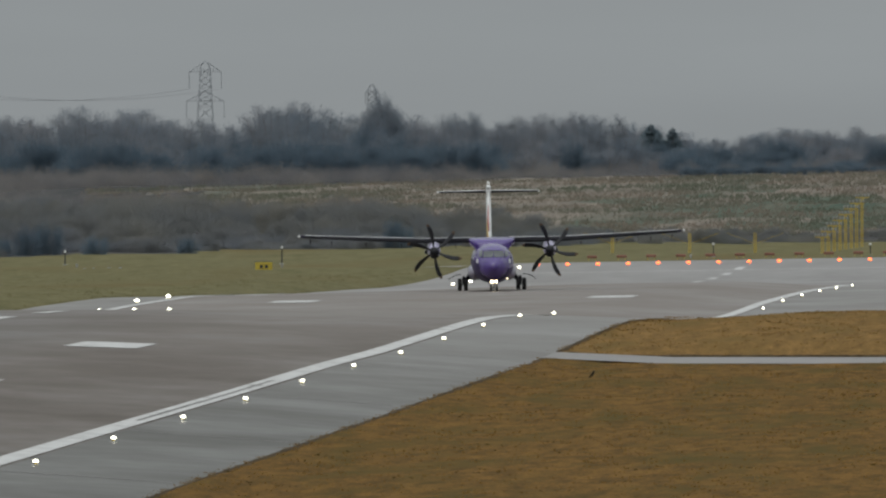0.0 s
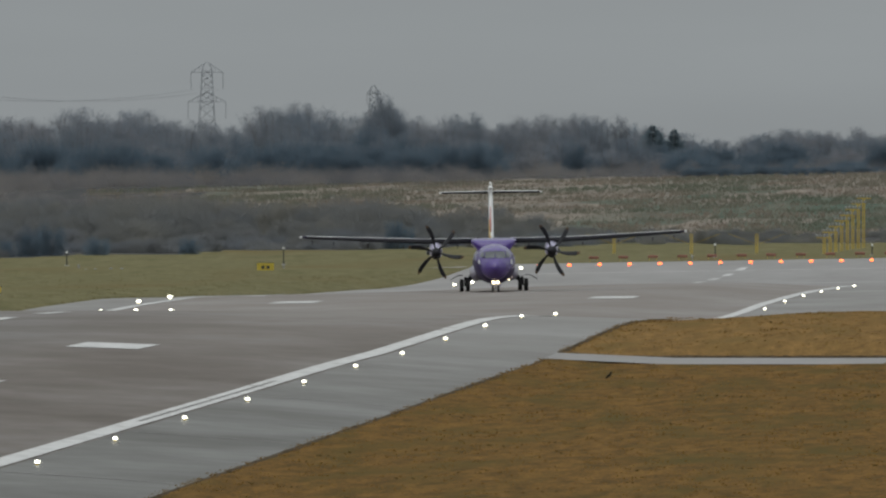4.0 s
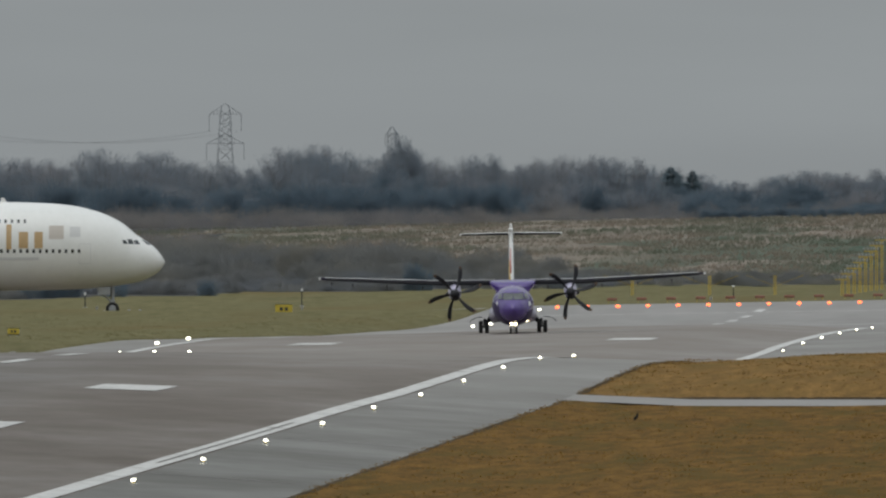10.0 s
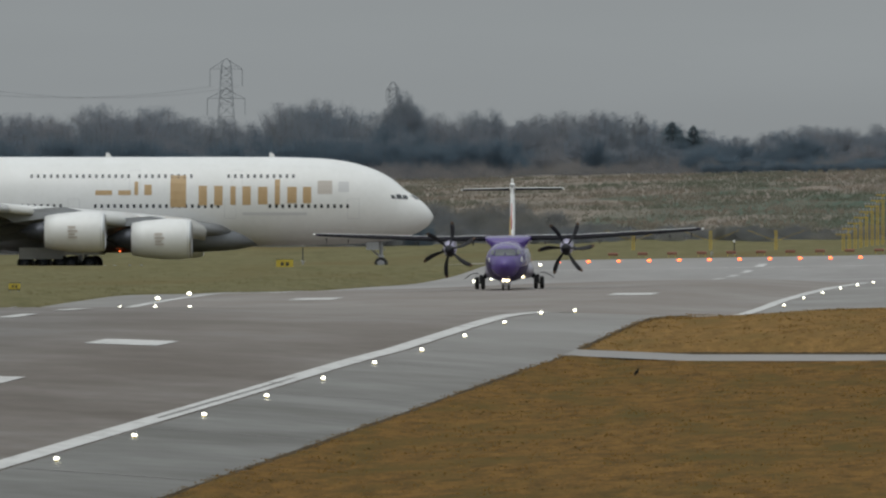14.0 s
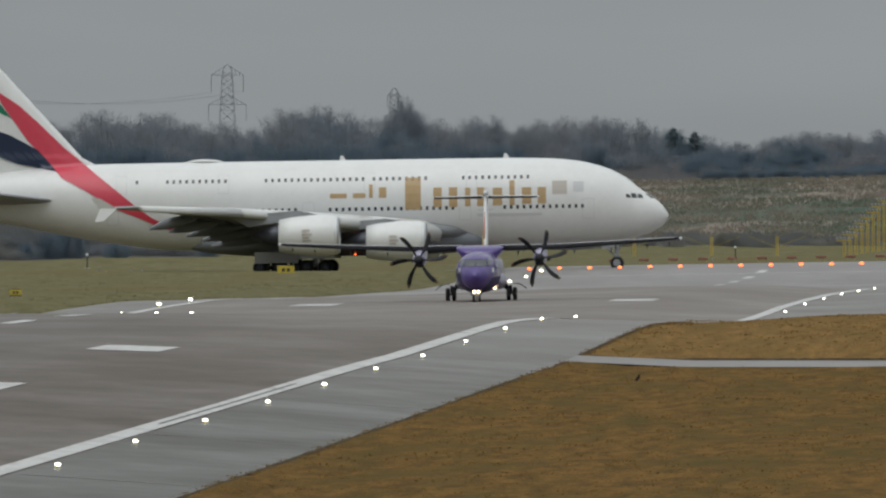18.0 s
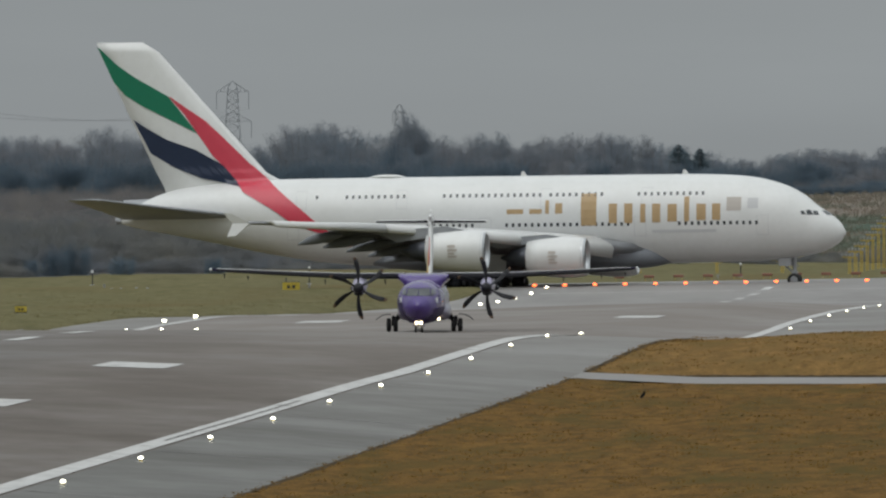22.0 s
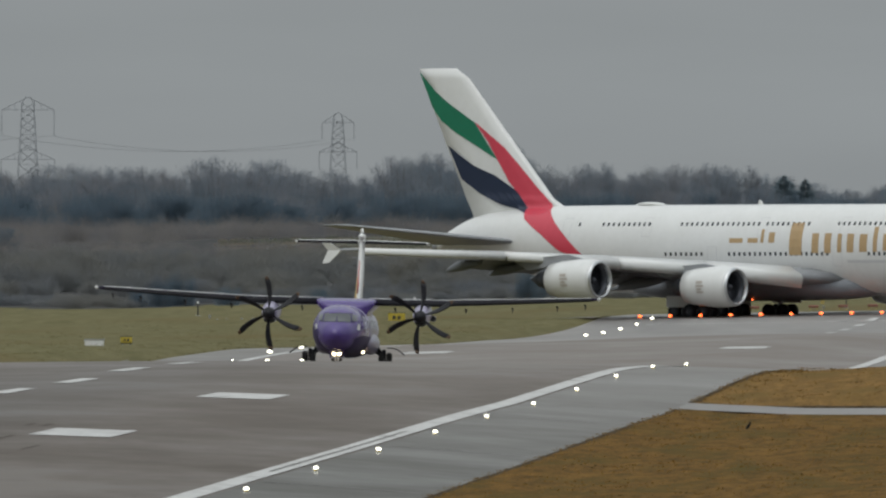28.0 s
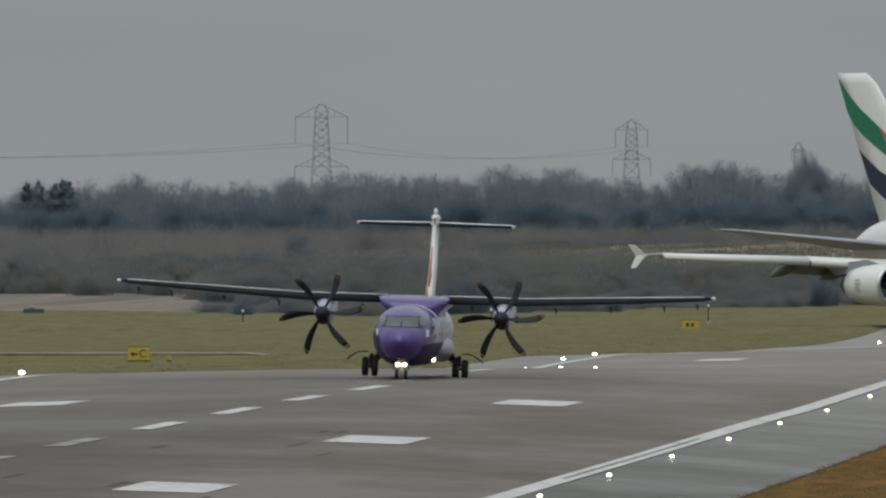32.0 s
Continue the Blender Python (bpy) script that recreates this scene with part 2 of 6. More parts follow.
M = dict(
    dead_grass=mat("dead_grass", (0.064, 0.037, 0.0085), (0.2, 0.108, 0.0285), 1.5, 0.95, bump=0.15, fine=9.0, spec=0.05, lo=0.37, hi=0.64, spots=((0.08, 0.0585, 0.015), 0.45, 0.47, 0.72), stretch=(1, 0.11, 1)),
    bleached_grass=mat("bleached_grass", (0.105, 0.06, 0.0165), (0.25, 0.145, 0.048), 1.6, 0.95, bump=0.15, fine=9.0, spec=0.05, lo=0.36, hi=0.64, spots=((0.13, 0.085, 0.026), 0.42, 0.46, 0.72), stretch=(1, 0.11, 1)),
    dead_blades=mat("dead_grass_blades", (0.2, 0.12, 0.04), (0.3, 0.19, 0.07), 0.5, 0.95, spec=0.05, leafy=0.6),
    green_blades=mat("green_grass_blades", (0.16, 0.145, 0.065), (0.21, 0.178, 0.092), 0.5, 0.95, spec=0.05, leafy=0.6),
    green_grass=mat("green_grass", (0.1, 0.095, 0.042), (0.175, 0.154, 0.08), 0.5, 0.95, bump=0.12, fine=3.0, spec=0.05, spots=((0.135, 0.108, 0.048), 0.05, 0.52, 0.68), stretch=(1, 0.12, 1)),
    tall_grass=mat("tall_pale_grass", (0.225, 0.188, 0.152), (0.34, 0.284, 0.232), 0.5, 0.95, fine=2.0, spec=0.05, leafy=0.7, stretch=(1, 0.02, 1), patches=((0.135, 0.17, 0.125), 0.75, 0.06)),
    dark_tuft=mat("dark_grass_tufts", (0.075, 0.05, 0.016), (0.12, 0.085, 0.03), 0.5, 0.95, spec=0.05, leafy=0.5),
    field=mat("rough_field", (0.155, 0.135, 0.112), (0.245, 0.208, 0.17), 0.35, 0.95, fine=1.3, spec=0.1, lo=0.38, hi=0.62, spots=((0.105, 0.11, 0.085), 0.1, 0.52, 0.7), stretch=(1, 0.013, 1)),
    # wet sheen is put into the asphalt colours: pale streaks, paler far along
    asphalt=mat("runway_asphalt", (0.07, 0.052, 0.038), (0.111, 0.085, 0.065), 0.12, 0.62, 0.42, bump=0.08, fine=1.5, spec=0.18, stretch=(0.6, 0.16, 1), lo=0.38, hi=0.62, spots=((0.17, 0.144, 0.122), 0.2, 0.6, 0.74), lane=((0.053, 0.043, 0.034), -66.0, 8.5), far_sheen=((0.186, 0.16, 0.141), 590, 1380)),
    shoulder=mat("wet_shoulder_asphalt", (0.067, 0.062, 0.051), (0.108, 0.1, 0.085), 0.22, 0.52, 0.32, bump=0.06, fine=2.2, spec=0.17, stretch=(0.45, 0.2, 1), lo=0.3, hi=0.7, spots=((0.136, 0.128, 0.115), 0.25, 0.6, 0.76), far_sheen=((0.178, 0.164, 0.149), 690, 1040)),
    concrete=mat("damp_concrete", (0.176, 0.161, 0.15), (0.23, 0.21, 0.197), 0.08, 0.5, 0.34, spec=0.3, fine=0.7, stretch=(1, 0.12, 1), lo=0.3, hi=0.7, spots=((0.144, 0.133, 0.125), 0.1, 0.56, 0.7)),
    paint=mat("worn_white_paint", (0.4, 0.392, 0.38), (0.56, 0.552, 0.535), 0.5, 0.6, fine=2.5, spec=0.2, stretch=(1, 0.5, 1), lo=0.36, hi=0.56, spots=((0.26, 0.248, 0.235), 0.5, 0.6, 0.7)),
    faded=mat("faded_white_paint", (0.2, 0.19, 0.178), (0.36, 0.345, 0.33), 0.6, 0.6, fine=2.5, spec=0.2, stretch=(1, 0.4, 1), lo=0.36, hi=0.6, spots=((0.13, 0.115, 0.1), 0.5, 0.52, 0.64)),
    skid=mat("tyre_rubber_on_asphalt", (0.06, 0.049, 0.038), (0.085, 0.069, 0.054), 0.6, 0.7, fine=3, spec=0.12),
    soil=mat("bare_verge_soil", (0.04, 0.027, 0.014), (0.095, 0.07, 0.042), 1.5, 0.95, fine=6, spec=0.05, stretch=(1, 0.1, 1)),
    litter=mat("scrub_floor", (0.05, 0.052, 0.055), (0.085, 0.081, 0.076), 0.2, 0.95, spec=0.05, fine=1.2, stretch=(1, 0.02, 1)),
    # blue distance haze is mixed into the colours of twigs, scrub and evergreens
    twig=mat("haze_tinted_twigs", (0.212, 0.238, 0.278), (0.322, 0.315, 0.325), 0.3, 0.95, spec=0.05, vary=0.04, leafy=0.8, hues=((0.205, 0.245, 0.3), (0.335, 0.308, 0.298)), patches=((0.165, 0.226, 0.28), 0.7, 0.05)),
    bark=mat("grey_bark", (0.13, 0.125, 0.12), (0.19, 0.175, 0.162), 2.0, 0.95, spec=0.1),
    undergrowth=mat("undergrowth_twigs", (0.23, 0.228, 0.242), (0.32, 0.292, 0.268), 0.035, 0.95, fine=0.2, spec=0.05, leafy=0.75, lo=0.4, hi=0.6),
    pasture=mat("green_pasture", (0.068, 0.098, 0.072), (0.132, 0.132, 0.1), 0.3, 0.95, fine=1.1, spec=0.1, lo=0.4, hi=0.64, stretch=(1, 0.013, 1)),
    hut_green=mat("faded_green_steel", (0.045, 0.062, 0.056), (0.06, 0.078, 0.07), 2, 0.7),
    scrub=mat("haze_tinted_scrub", (0.195, 0.218, 0.252), (0.268, 0.272, 0.28), 0.2, 0.95, spec=0.05, vary=0.05, leafy=0.8, hues=((0.185, 0.214, 0.262), (0.28, 0.268, 0.262)), patches=((0.275, 0.26, 0.222), 0.75, 0.085)),
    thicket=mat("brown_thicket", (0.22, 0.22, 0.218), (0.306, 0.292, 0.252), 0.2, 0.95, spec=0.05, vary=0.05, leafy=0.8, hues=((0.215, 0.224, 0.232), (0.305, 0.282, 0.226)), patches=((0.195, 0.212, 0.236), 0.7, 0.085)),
    conifer=mat("haze_tinted_needles", (0.165, 0.22, 0.25), (0.21, 0.255, 0.28), 0.6, 0.95, spec=0.1, vary=0.1, leafy=0.75),
    evergreen=mat("haze_tinted_leaves", (0.138, 0.19, 0.238), (0.182, 0.226, 0.264), 0.6, 0.95, spec=0.1, vary=0.12, leafy=0.75),
    # darker copy of the wing grey: underwing shade put into the paint
    flap_shade=mat("shaded_flap_paint", (0.15, 0.16, 0.175), (0.19, 0.2, 0.215), 0.5, 0.45),
    steel=mat("galvanised_steel", (0.23, 0.245, 0.26), (0.29, 0.302, 0.315), 3, 0.6, metal=0.2),
    cable=mat("aluminium_cable", (0.2, 0.2, 0.205), rough=0.6),
    yellow=mat("yellow_enamel", (0.4, 0.31, 0.028), (0.5, 0.38, 0.045), 2, 0.5),
    yellow_dim=mat("weathered_yellow_steel", (0.42, 0.31, 0.06), (0.55, 0.4, 0.08), 3, 0.6),
    black=mat("black_paint", (0.025, 0.027, 0.028), rough=0.6),
    rubber=mat("tyre_rubber", (0.014, 0.014, 0.015), (0.03, 0.03, 0.03), 8, 0.8),
    housing=mat("grey_lamp_housing", (0.25, 0.25, 0.24), (0.35, 0.35, 0.33), 8, 0.6),
    lamp_white=mat("white_lamp_glass", (0.9, 0.9, 0.8), glow=(1.0, 0.96, 0.78), power=5.0),
    lamp_warm=mat("landing_lamp_glass", (0.9, 0.85, 0.7), glow=(1.0, 0.82, 0.5), power=7.0),
    lamp_red=mat("red_lamp_glass", (0.8, 0.08, 0.03), glow=(1.0, 0.15, 0.035), power=4.2),
    red_dim=mat("red_frangible_fixture", (0.26, 0.1, 0.07), (0.22, 0.1, 0.075), 4, 0.7),
    purple=mat("purple_aircraft_paint", (0.062, 0.032, 0.185), (0.074, 0.038, 0.21), 1.5, 0.26, coat=0.5),
    purple_dark=mat("dark_purple_paint", (0.013, 0.01, 0.028), (0.019, 0.014, 0.038), 1.5, 0.6, spec=0.08),
    # deep purple for painted belly shade and for the dark window frames
    purple_shade_and_frame=mat("belly_shade_and_frame_purple", (0.026, 0.015, 0.075), (0.034, 0.02, 0.09), 1.5, 0.45, spec=0.2),
    lilac=mat("lilac_aircraft_paint", (0.36, 0.33, 0.46), (0.42, 0.39, 0.52), 1.5, 0.3, coat=0.4),
    white=mat("white_aircraft_paint", (0.7, 0.7, 0.68), (0.76, 0.76, 0.745), 0.4, 0.3, coat=0.4, fine=2),
    boot=mat("black_rubber_boot", (0.014, 0.014, 0.017), (0.022, 0.022, 0.026), 3, 0.6, spec=0.2),
    blade=mat("black_composite_blade", (0.011, 0.011, 0.014), (0.018, 0.018, 0.022), 4, 0.55, spec=0.3),
    tip=mat("orange_yellow_blade_tip", (0.09, 0.048, 0.022), rough=0.5),
    glass=mat("cockpit_glass", (0.028, 0.032, 0.036), rough=0.12, coat=0.6, spec=0.6),
    wing_grey=mat("grey_wing_paint", (0.26, 0.27, 0.285), (0.33, 0.34, 0.355), 0.5, 0.4),
    belly_shade=mat("shaded_belly_paint", (0.2, 0.215, 0.24), (0.25, 0.265, 0.29), 0.5, 0.45),
    engine_dark=mat("dark_engine_metal", (0.05, 0.055, 0.065), (0.09, 0.095, 0.11), 2, 0.4, metal=0.6),
    alloy=mat("polished_inlet_lip", (0.55, 0.56, 0.57), rough=0.3, metal=0.9),
    gold=mat("gold_livery_paint", (0.42, 0.285, 0.14), (0.48, 0.33, 0.17), 1.5, 0.4),
    tan=mat("faded_tan_livery_paint", (0.5, 0.455, 0.41), rough=0.5),
    grey_mark=mat("grey_livery_paint", (0.58, 0.58, 0.58), rough=0.5),
    red=mat("red_livery_paint", (0.58, 0.042, 0.075), (0.64, 0.052, 0.088), 1, 0.35, coat=0.3),
    green=mat("green_livery_paint", (0.004, 0.165, 0.09), (0.006, 0.185, 0.1), 1, 0.35, coat=0.3),
    navy=mat("navy_livery_paint", (0.008, 0.018, 0.05), (0.011, 0.023, 0.058), 1, 0.35, coat=0.3),
    stripe_yellow=mat("yellow_livery_paint", (0.55, 0.4, 0.16), rough=0.4),
    stripe_red=mat("crimson_livery_paint", (0.42, 0.13, 0.12), rough=0.4),
    gear=mat("gear_steel", (0.35, 0.36, 0.37), (0.45, 0.46, 0.47), 4, 0.45, metal=0.5),
    feather=mat("black_feathers", (0.008, 0.008, 0.009), (0.014, 0.014, 0.015), 20, 0.9, spec=0.1),
)


# ---- helpers for shapes ----
def data_of(name, verts, faces, material, smooth=False):
    me = bpy.data.meshes.new(name)
    me.from_pydata([tuple(v) for v in verts], [], [tuple(f) for f in faces])
    for m in (material if isinstance(material, (list, tuple)) else [material]):
        me.materials.append(m)
    if smooth:
        me.polygons.foreach_set("use_smooth", np.ones(len(me.polygons), dtype=bool))
    me.update()
    return me


def part(name, shape, material, parent=None, label="", smooth=False, at=None):
    """One mesh object of a shape (verts, faces), under a thing or a part."""
    me = shape if isinstance(shape, bpy.types.Mesh) else data_of(name, shape[0], shape[1], material, smooth)
    ob = new(name, me)
    if parent is not None:
        ob.parent = parent
    if at is not None:
        ob.matrix_basis = at if isinstance(at, Matrix) else Matrix.Translation(at)
    if label:
        ob["label"] = label
    return ob


def join(*shapes):
    verts, faces = [], []
    for v, f in shapes:
        k = len(verts)
        verts += [tuple(p) for p in v]
        faces += [tuple(i + k for i in q) for q in f]
    return verts, faces


def moved(shape, m):
    return [tuple(m @ Vector(p)) for p in shape[0]], shape[1]


def loft(rings, caps=True):
    n = len(rings[0])
    verts = [p for r in rings for p in r]
    faces = [(i * n + j, i * n + (j + 1) % n, (i + 1) * n + (j + 1) % n, (i + 1) * n + j) for i in range(len(rings) - 1) for j in range(n)]
    if caps:
        faces += [tuple(range(n))[::-1], tuple(range((len(rings) - 1) * n, len(rings) * n))]
    return verts, faces


def box(x0, y0, z0, x1, y1, z1, chamfer=0.0):
    c = chamfer
    ring = lambda z, d: [(x0 + d, y0 + d, z), (x1 - d, y0 + d, z), (x1 - d, y1 - d, z), (x0 + d, y1 - d, z)]
    if not c:
        return loft([ring(z0, 0), ring(z1, 0)])
    return loft([ring(z0, c), ring(z0 + c, 0), ring(z1 - c, 0), ring(z1, c)])


def spin(profile, n=20, axis="x", caps=True):
    """A turned body: profile of (along, radius)."""
    rings = []
    for a, r in profile:
        ring = [(r * math.cos(2 * math.pi * k / n), r * math.sin(2 * math.pi * k / n)) for k in range(n)]
        rings.append([(a, u, v) if axis == "x" else (u, a, v) if axis == "y" else (u, v, a) for u, v in ring])
    return loft(rings, caps)


def tube(p, q, r0, r1=None, n=6):
    p, q = Vector(p), Vector(q)
    r1 = r0 if r1 is None else r1
    w = (q - p).normalized()
    u = w.orthogonal().normalized()
    v = w.cross(u)
    ring = lambda c, r: [c + r * (math.cos(2 * math.pi * k / n) * u + math.sin(2 * math.pi * k / n) * v) for k in range(n)]
    return loft([ring(p, r0), ring(q, r1)])


def hull(stations, n=32, power=2.15):
    """A fuselage: stations of (x, bottom, top, half width)."""
    rings = []
    for x, lo, hi, w in stations:
        ring = []
        for k in range(n):
            a = 2 * math.pi * k / n
            c, s = math.cos(a), math.sin(a)
            ring.append((x, w * math.copysign(abs(c) ** (2 / power), c), (lo + hi) / 2 + (hi - lo) / 2 * math.copysign(abs(s) ** (2 / power), s)))
        rings.append(ring)
    return loft(rings)


def smooth_stations(stations, steps=4):
    """More stations between the given ones, on smooth curves."""
    a = np.array(stations, float)
    out = []
    for i in range(len(a) - 1):
        p0, p1, p2, p3 = a[max(i - 1, 0)], a[i], a[i + 1], a[min(i + 2, len(a) - 1)]
        for k in range(steps):
            s = k / steps
            h = p2[0] - p1[0]
            m1 = (p2 - p0) / max(abs(p2[0] - p0[0]), 1e-6) * abs(h)
            m2 = (p3 - p1) / max(abs(p3[0] - p1[0]), 1e-6) * abs(h)
            v = (2 * s**3 - 3 * s**2 + 1) * p1 + (s**3 - 2 * s**2 + s) * m1 + (-2 * s**3 + 3 * s**2) * p2 + (s**3 - s**2) * m2
            v[0] = p1[0] + s * h
            out.append(v)
    out.append(a[-1])
    return [tuple(v) for v in out]


def aerofoil(sections, upright=False):
    """A wing or fin: sections of (span, leading x, trailing x, height, thickness)."""
    shape = [(0, 0), (0.04, 0.55), (0.15, 0.95), (0.35, 1), (0.65, 0.62), (1, 0.04), (1, -0.04), (0.65, -0.35), (0.35, -0.6), (0.12, -0.55), (0.03, -0.35)]
    rings = []
    for span, le, te, z, t in sections:
        if upright:
            up = [(0, 0), (0.05, 0.6), (0.2, 0.95), (0.4, 1), (0.7, 0.6), (1, 0.05), (1, -0.05), (0.7, -0.6), (0.4, -1), (0.2, -0.95), (0.05, -0.6)]
            rings.append([(le + u * (te - le), z + t / 2 * v, span) for u, v in up])
        else:
            rings.append([(le + u * (te - le), span, z + t / 2 * v) for u, v in shape])
    return loft(rings)


# ---- the lie of the land ----
CROWN = ((-300, -10.0), (400, -9.4), (550, -8.7), (633, -8.1), (693, -7.65), (788, -6.95), (884, -6.3), (930, -6.1), (961, -5.98), (1007, -5.87),
         (1052, -5.98), (1096, -6.33), (1140, -6.78), (1180, -7.3), (1230, -7.78), (1280, -8.03), (1314, -8.0), (1347, -7.87), (1389, -7.65),
         (1418, -7.46), (1458, -7.3), (1496, -7.19), (1550, -7.12), (1603, -7.2), (1700, -7.7), (1820, -8.2), (1930, -8.3), (2000, -7.9),
         (2060, -7.2), (2150, -7.05), (2300, -7.1), (2450, -6.8), (2700, -5.6), (3100, -2.4), (3600, 1.4), (4200, 3.4), (5200, 5.0))
BANK = ((960, -6.95), (1040, -6.9), (1260, -7.15), (1372, -7.28), (1382, -7.06), (1396, -7.06), (1406, -7.32), (1500, -7.5), (1600, -7.7), (1850, -8.1), (2030, -8.05), (2150, -7.9), (2300, -7.7))
BY, BZ = [p[0] for p in BANK], [p[1] for p in BANK]
CY, CZ = np.array([p[0] for p in CROWN], float), np.array([p[1] for p in CROWN], float)
CM = np.gradient(CZ, CY)


def ease(a, b, v):
    s = np.clip((v - a) / (b - a), 0, 1)
    return s * s * (3 - 2 * s)


def ground_z(x, y):
    """The height of the pavement, or of the land in line with it."""
    x, y = np.asarray(x, float), np.asarray(y, float)
    i = np.clip(np.searchsorted(CY, y) - 1, 0, len(CY) - 2)
    h = CY[i + 1] - CY[i]
    s = np.clip((y - CY[i]) / h, 0, 1)
    z = (2 * s**3 - 3 * s**2 + 1) * CZ[i] + (s**3 - 2 * s**2 + s) * h * CM[i] + (-2 * s**3 + 3 * s**2) * CZ[i + 1] + (s**3 - s**2) * h * CM[i + 1]
    near = 1 - ease(1080, 1350, y)
    z = z - near * np.interp(y, (640, 780, 900, 940, 980, 1010), (0.0014, 0.0016, 0.0016, 0.00125, 0.00085, 0.0006)) * np.minimum(np.abs(x + 65), 30) ** 2
    z = z - 0.6 * ease(-54, -43.5, x) * ease(1200, 1370, y) * (1 - ease(1560, 1800, y)) * (1 - ease(-20, 20, x))
    z = z - 0.38 * ease(-62, -84, x) * ease(1480, 1570, y) * (1 - ease(1660, 1860, y))
    far = ease(1080, 1350, y)
    far = far * (1 - ease(2150, 2380, y) * ease(-60, -100, x))
    z = z + 0.0165 * far * (np.clip(x, -175, -25) + 65)
    bank = ease(-92.6, -95.5, x) * ease(960, 1060, y) * (1 - ease(2150, 2300, y))
    z = z + bank * (np.interp(y, BY, BZ) - z)
    z = z + 0.022 * ease(2500, 3500, y) * (np.clip(x, -420, -40) + 150)
    return z + EYE[2]


def gz(x, y):
    return float(ground_z(x, y))


def sheet(name, xs, ys, lift, material, parent=None, label=""):
    """A strip of surface laid on the land."""
    gx, gy = np.meshgrid(xs, ys)
    verts = np.stack([gx, gy, ground_z(gx, gy) + lift], -1).reshape(-1, 3)
    n = len(xs)
    faces = [(j * n + i, j * n + i + 1, (j + 1) * n + i + 1, (j + 1) * n + i) for j in range(len(ys) - 1) for i in range(n - 1)]
    return part(name, (verts.tolist(), faces), material, parent, label, smooth=True)


LEFT_EDGE, RIGHT_EDGE = -92.3, -37.8


def scrub_edge(u):
    """How far off the mown grass ends, by bearing."""
    return np.interp(u, (-700, -87, 300, 500, 1040), (2350, 2290, 2335, 2400, 2520))


# ---- ground ----
def lay_ground():
    xs = np.array([-2600, -1300, -760, -560, -460, -400, -350, -310, -275, -240, -210, -185, -165, -150, -135, -122, -112, -104, -97, -94, -92.9, -92.3,
                   -91.6, -80, -65, -50, -38.4, -37.8, -37.2, -35, -31, -28, -24, -20, -16, -12, -8, -3, 4, 12, 25, 45, 80, 150, 300, 700, 1400, 2600.0])
    xs = np.unique(np.concatenate([xs, np.arange(-345, -135, 11.0)]))
    ys = np.concatenate([np.arange(-300, 480, 60), np.arange(480, 864, 4), np.arange(864, 905, 4), [908, 914.2, 915, 921, 929, 930, 932], np.arange(936, 1100, 4),
                         np.arange(1100, 1340, 8), [1340, 1350, 1360, 1370, 1378.6, 1380, 1390, 1400, 1401.5], np.arange(1410, 2500, 10), np.arange(2500, 5201, 45)])
    gx, gy = np.meshgrid(xs, ys)
    z = ground_z(gx, gy)
    paved = (gx >= LEFT_EDGE) & (gx <= RIGHT_EDGE) & (gy < 2125)
    paved |= (gx >= RIGHT_EDGE) & (gy >= 915) & (gy <= 929)
    paved |= (gx >= RIGHT_EDGE) & (gx <= -8) & (gy > 1330) & (gy < 1640)
    rough = np.array([noise.noise(Vector((x * 0.09, y * 0.035, 0.3))) + 0.6 * noise.noise(Vector((x * 0.31, y * 0.11, 4.3))) for x, y in zip(gx.ravel(), gy.ravel())]).reshape(gx.shape)
    brim = np.isclose(gx, LEFT_EDGE) | np.isclose(gx, RIGHT_EDGE) | (np.isclose(gy, 915) & (gx > RIGHT_EDGE)) | (np.isclose(gy, 929) & (gx > RIGHT_EDGE))
    z = z + np.where(paved, np.where(brim, -0.02, -0.3), 0.07 + 0.11 * rough)
    z = z + np.where((~paved) & (gx > RIGHT_EDGE) & (gy > 929.5) & (gy < 1065), 0.42 * ease(RIGHT_EDGE + 0.8, RIGHT_EDGE + 9, gx) * ease(929, 942, gy), 0)
    z = z - np.where((~paved) & (gx > RIGHT_EDGE) & (gx < -37) & (gy > 930), 0.09 + 0.09 * rough, 0)
    z = z + np.where((gx < LEFT_EDGE - 1) & (gy > 2015) & (gy < 2055), 0.3, 0)
    z = z + ease(2500, 3000, gy) * rough * 0.55
    n = len(xs)
    faces, slots = [], []
    for j in range(len(ys) - 1):
        for i in range(n - 1):
            faces.append((j * n + i, j * n + i + 1, (j + 1) * n + i + 1, (j + 1) * n + i))
            u = 2528 + (xs[i] + xs[i + 1]) / 2 / max(ys[j], 1) * FOCAL
            scrub_from = scrub_edge(u + 25 * rough[j, i])
            lush = u > 1010 + 60 * rough[j, i] and 2800 + 260 * rough[j, i] < ys[j] < 3060 + 260 * rough[j, i]
            if ys[j] < scrub_from:
                slots.append((0 if ys[j] < 929 else 5) if xs[i] > -60 and ys[j] < 1330 else 1)
            elif u < -380 + 40 * rough[j, i] and ys[j] < 2620:
                slots.append(2)
            elif ys[j] > 3560 or (u < (330 if ys[j] < 2800 else 290)) or (u < 1040 and ys[j] < 2720) or ys[j] < 2640:
                slots.append(3)
            else:
                slots.append(4 if lush else 2)
    me = data_of("ground", np.stack([gx, gy, z], -1).reshape(-1, 3).tolist(), faces, [M["dead_grass"], M["green_grass"], M["field"], M["litter"], M["pasture"], M["bleached_grass"]], False)
    me.polygons.foreach_set("material_index", slots)
    tagged(new("ground", me), "rough winter grass, ochre and olive, rising to a field", "ground", kind="structure")


